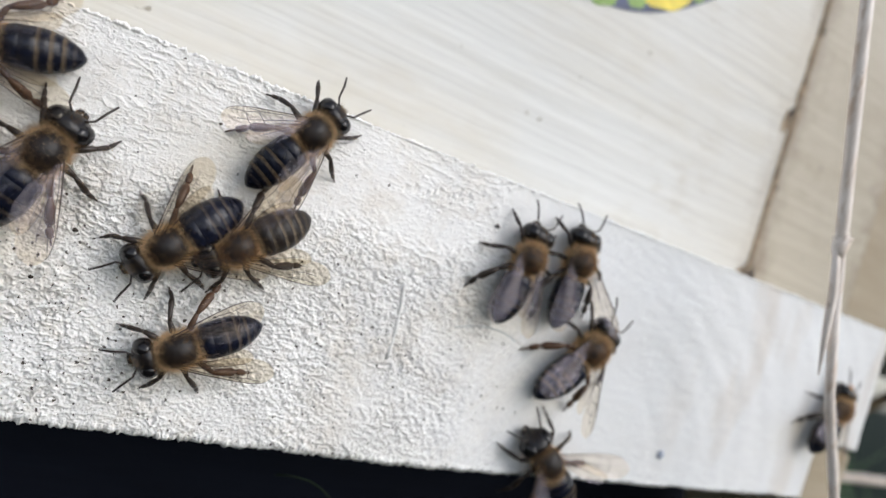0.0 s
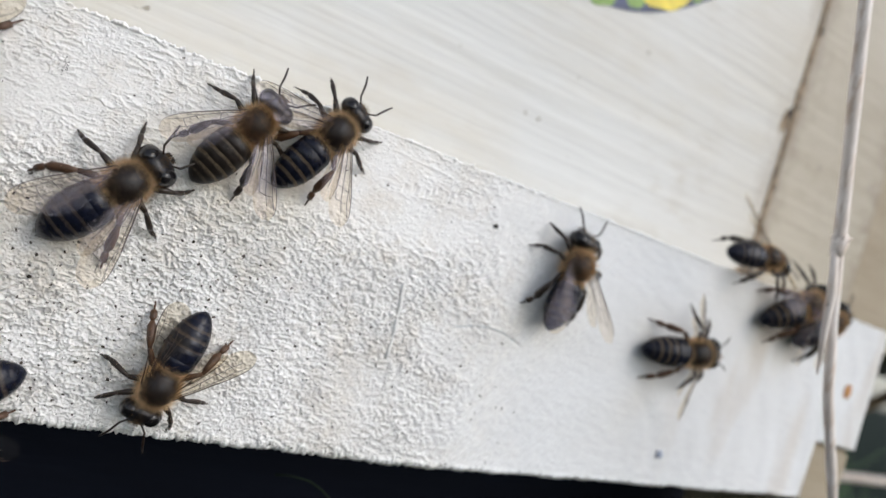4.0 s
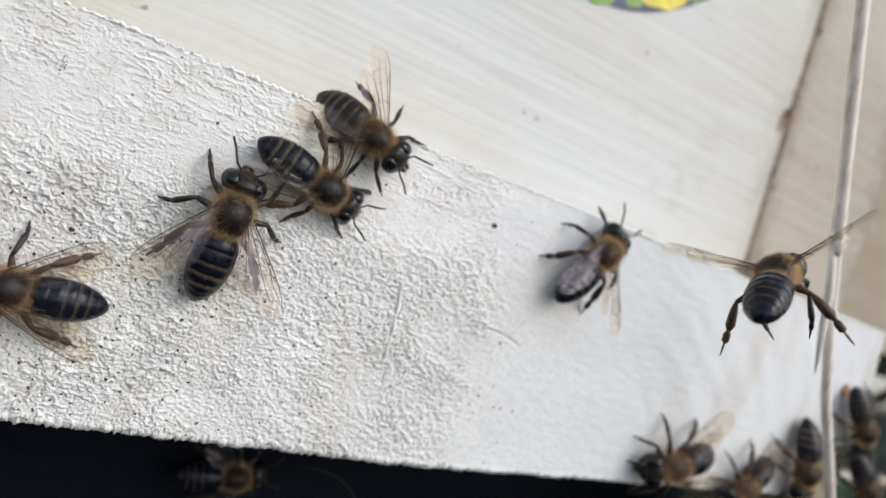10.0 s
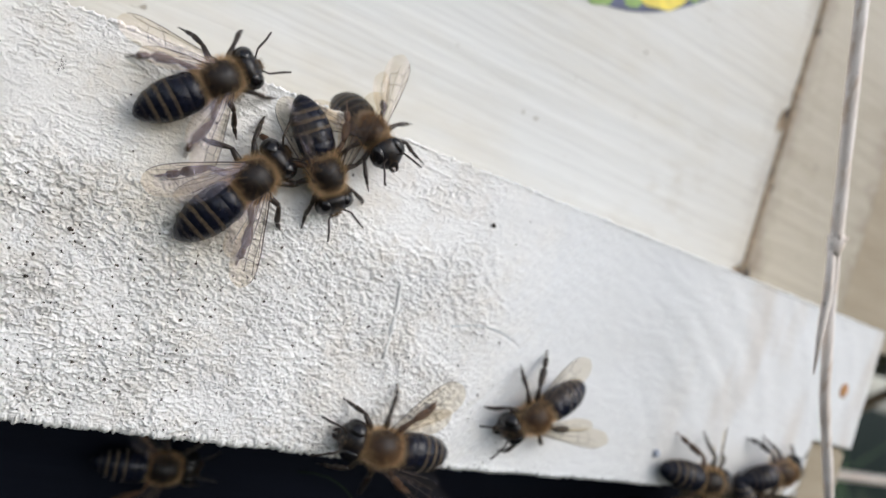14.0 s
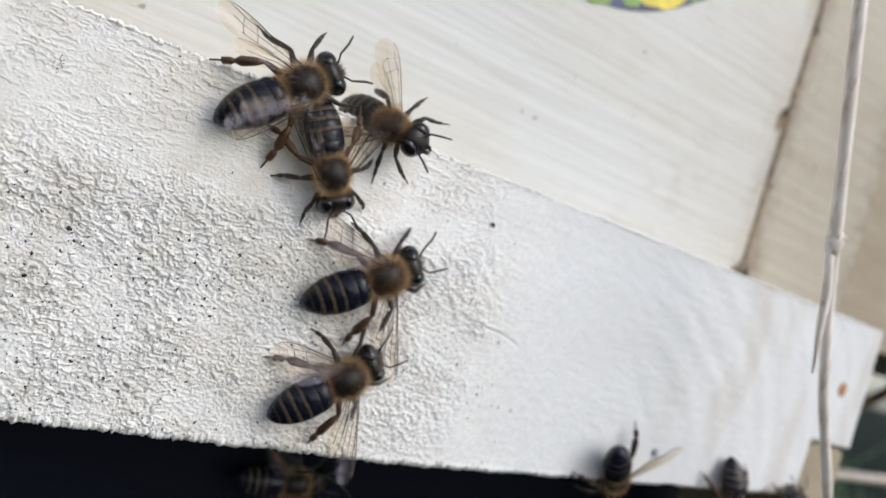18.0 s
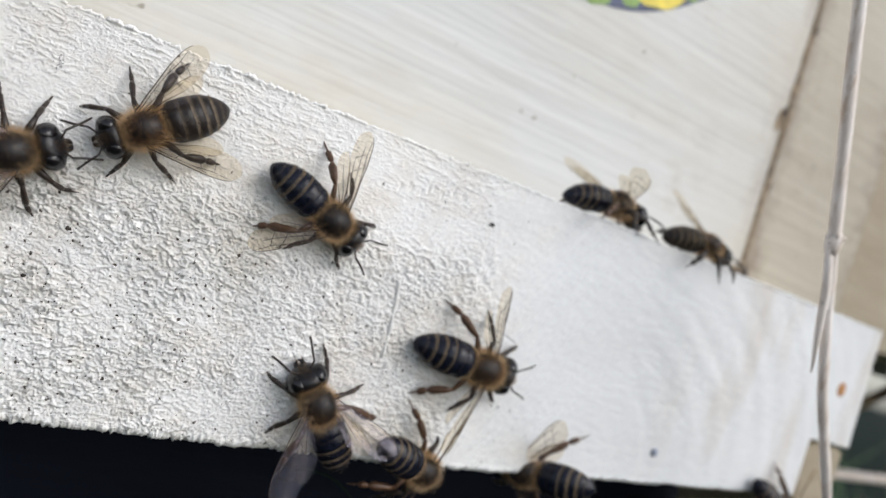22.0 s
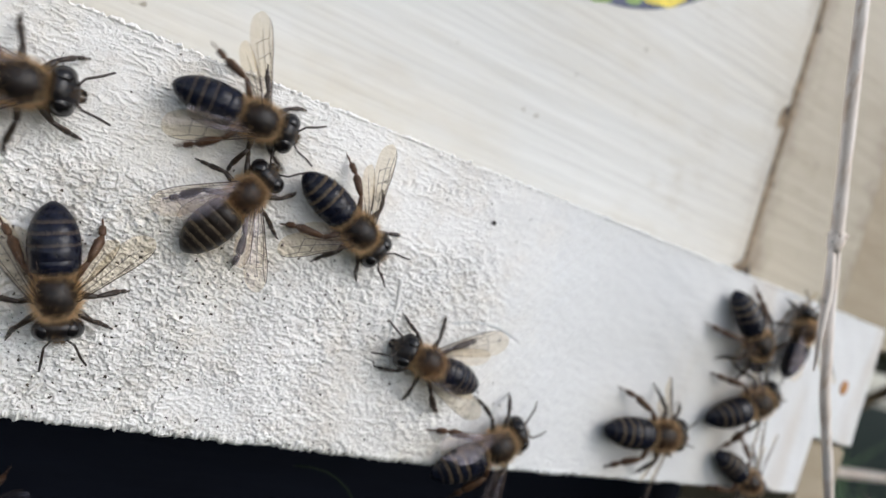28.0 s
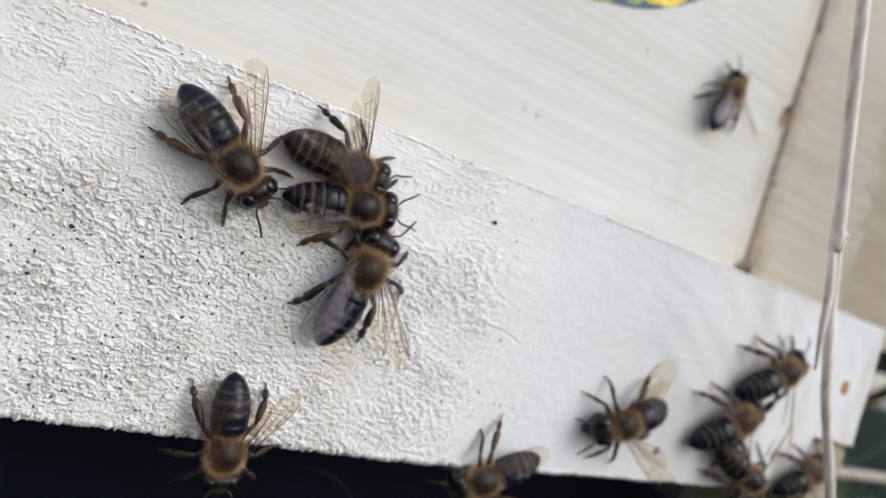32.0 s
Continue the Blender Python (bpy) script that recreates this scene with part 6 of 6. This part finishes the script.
    go(1, 0.978, [(0, crawl(-15.1, 0.0, -5.5, -160)), (20.5, crawl(-14.7, 0.0, -5.5, -161)), (20.83, crawl(-13.9, 0.0, -5.2, -220)), (21.17, crawl(-13.1, 0.0, -4.9, -279)), (21.5, crawl(-12.4, 0.0, -4.5, -338)), (22, crawl(-8.5, 0.0, -2.6, -332)), (22.5, crawl(-9.3, 0.0, -3.1, -335)), (23, crawl(-9.3, 0.0, -3.6, -341)), (23.5, crawl(-8.2, 0.0, -4.0, -328)), (24, crawl(-6.2, 0.0, -4.1, -343)), (24.5, crawl(-5.2, 0.0, -4.8, -348)), (25, crawl(-2.5, 0.0, -6.3, -367)), (25.5, crawl(-2.5, 0.0, -7.4, -389)), (26.5, crawl(-2.7, 0.0, -8.1, -416)), (27.5, crawl(-2.0, 0.0, -8.5, -438)), (28, crawl(-1.3, 0.0, -11.3, -432)), (28.5, crawl(-1.6, 0.0, -12.1, -436)), (29, crawl(-1.9, 0.0, -15.6, -461)), (29.5, crawl(-3.7, 0.0, -16.5, -471)), (30, crawl(-4.3, 0.0, -18.8, -485)), (30.5, crawl(-8.4, 0.0, -18.8, -522)), (31, crawl(-9.9, 0.0, -22.4, -516)), (31.5, crawl(-10.8, 0.0, -24.5, -510)), (32, crawl(-11.3, 0.0, -24.7, -491))], wings=[(0, 30, 35), (24.5, 35, 37), (27.5, 30, 52), (29, 15, 48), (30, 25, 60), (30.5, 34, 30), (32, 34, 30)])
    go(3, 0.967, [(0, crawl(-16.2, 0.0, -1.2, -161)), (25.5, crawl(-15.9, 0.0, -1.3, -161)), (25.83, crawl(-14.8, 0.0, -0.9, -220)), (26.17, crawl(-13.7, 0.0, -0.4, -278)), (26.5, crawl(-12.6, 0.0, -0.0, -336)), (27.5, crawl(-1.2, 0.0, 4.9, -332)), (28, crawl(9.1, 0.0, 7.6, -364)), (28.5, crawl(17.4, 0.0, 10.4, -336)), (29, crawl(27.7, 0.0, 11.7, -349)), (29.5, crawl(39.9, 0.0, 6.7, -397)), (30, crawl(50.0, 0.0, -3.2, -399)), (30.5, crawl(50.0, 0.0, -5.6, -425)), (31, crawl(52.7, 0.0, -15.9, -435)), (31.5, crawl(53.2, 2.0, -20.8, -462, 47)), (32, crawl(49.0, 0.3, -22.6, -510, 7))], wings=[(0, 23, 61), (27.5, 23, 61), (29, 10, 63), (31, 6, 51)])
    go(3, 1.034, [(0, crawl(-16.8, 0.0, 1.3, -154)), (26.5, crawl(-16.6, 0.0, 1.1, -154)), (26.83, crawl(-16.2, 0.0, 1.0, -97)), (27.17, crawl(-15.8, 0.0, 1.0, -40)), (27.5, crawl(-15.4, 0.0, 0.9, 17)), (28, crawl(-9.7, 0.0, 3.3, 9)), (28.5, crawl(-3.2, 0.0, 5.1, 38)), (29, crawl(0.2, 0.0, 6.1, 15)), (29.5, crawl(7.2, 0.0, 10.5, 44)), (30, crawl(6.8, 0.0, 9.1, 24)), (30.5, crawl(5.8, 0.0, 9.4, 25)), (31, crawl(5.8, 0.0, 8.1, 13)), (31.5, crawl(7.6, 0.0, 5.7, -22)), (32, crawl(8.8, 0.0, 3.8, -38))], wings=[(0, 24, 16), (29, 20, 12), (31, 5, 34)])
    go(6, 1.100, [(0, hover(-19.3, -0.5, -43.0, 0.85, -0.44, 0.30)), (29.5, hover(-19.0, -0.7, -43.2, 0.85, -0.44, 0.30)), (29.8, hover(-3.1, -36.2, -24.7, 0.45, -0.14, 0.88)), (30, hover(3.2, -38.6, -13.8, 0.62, -0.04, 0.79)), (30.1, hover(21.1, -32.1, -4.2, 0.36, 0.50, 0.79)), (30.2, hover(26.6, -30.5, -1.3, -0.17, 0.78, 0.60)), (30.3, hover(20.6, -22.9, -4.9, -0.07, 0.71, 0.70)), (30.4, hover(20.8, -19.7, 0.5, -0.25, 0.70, 0.67)), (30.5, crawl(25.7, -4.0, 0.6, 131)), (30.6, crawl(28.6, -3.0, 2.5, 117)), (30.8, crawl(28.3, -2.0, 0.2, 98)), (31, crawl(27.5, 0.0, -3.6, 78)), (31.5, crawl(25.9, 0.0, -4.2, 61)), (32, crawl(24.8, 0.0, -4.8, 76))], (29.7, 30.45))


motions()
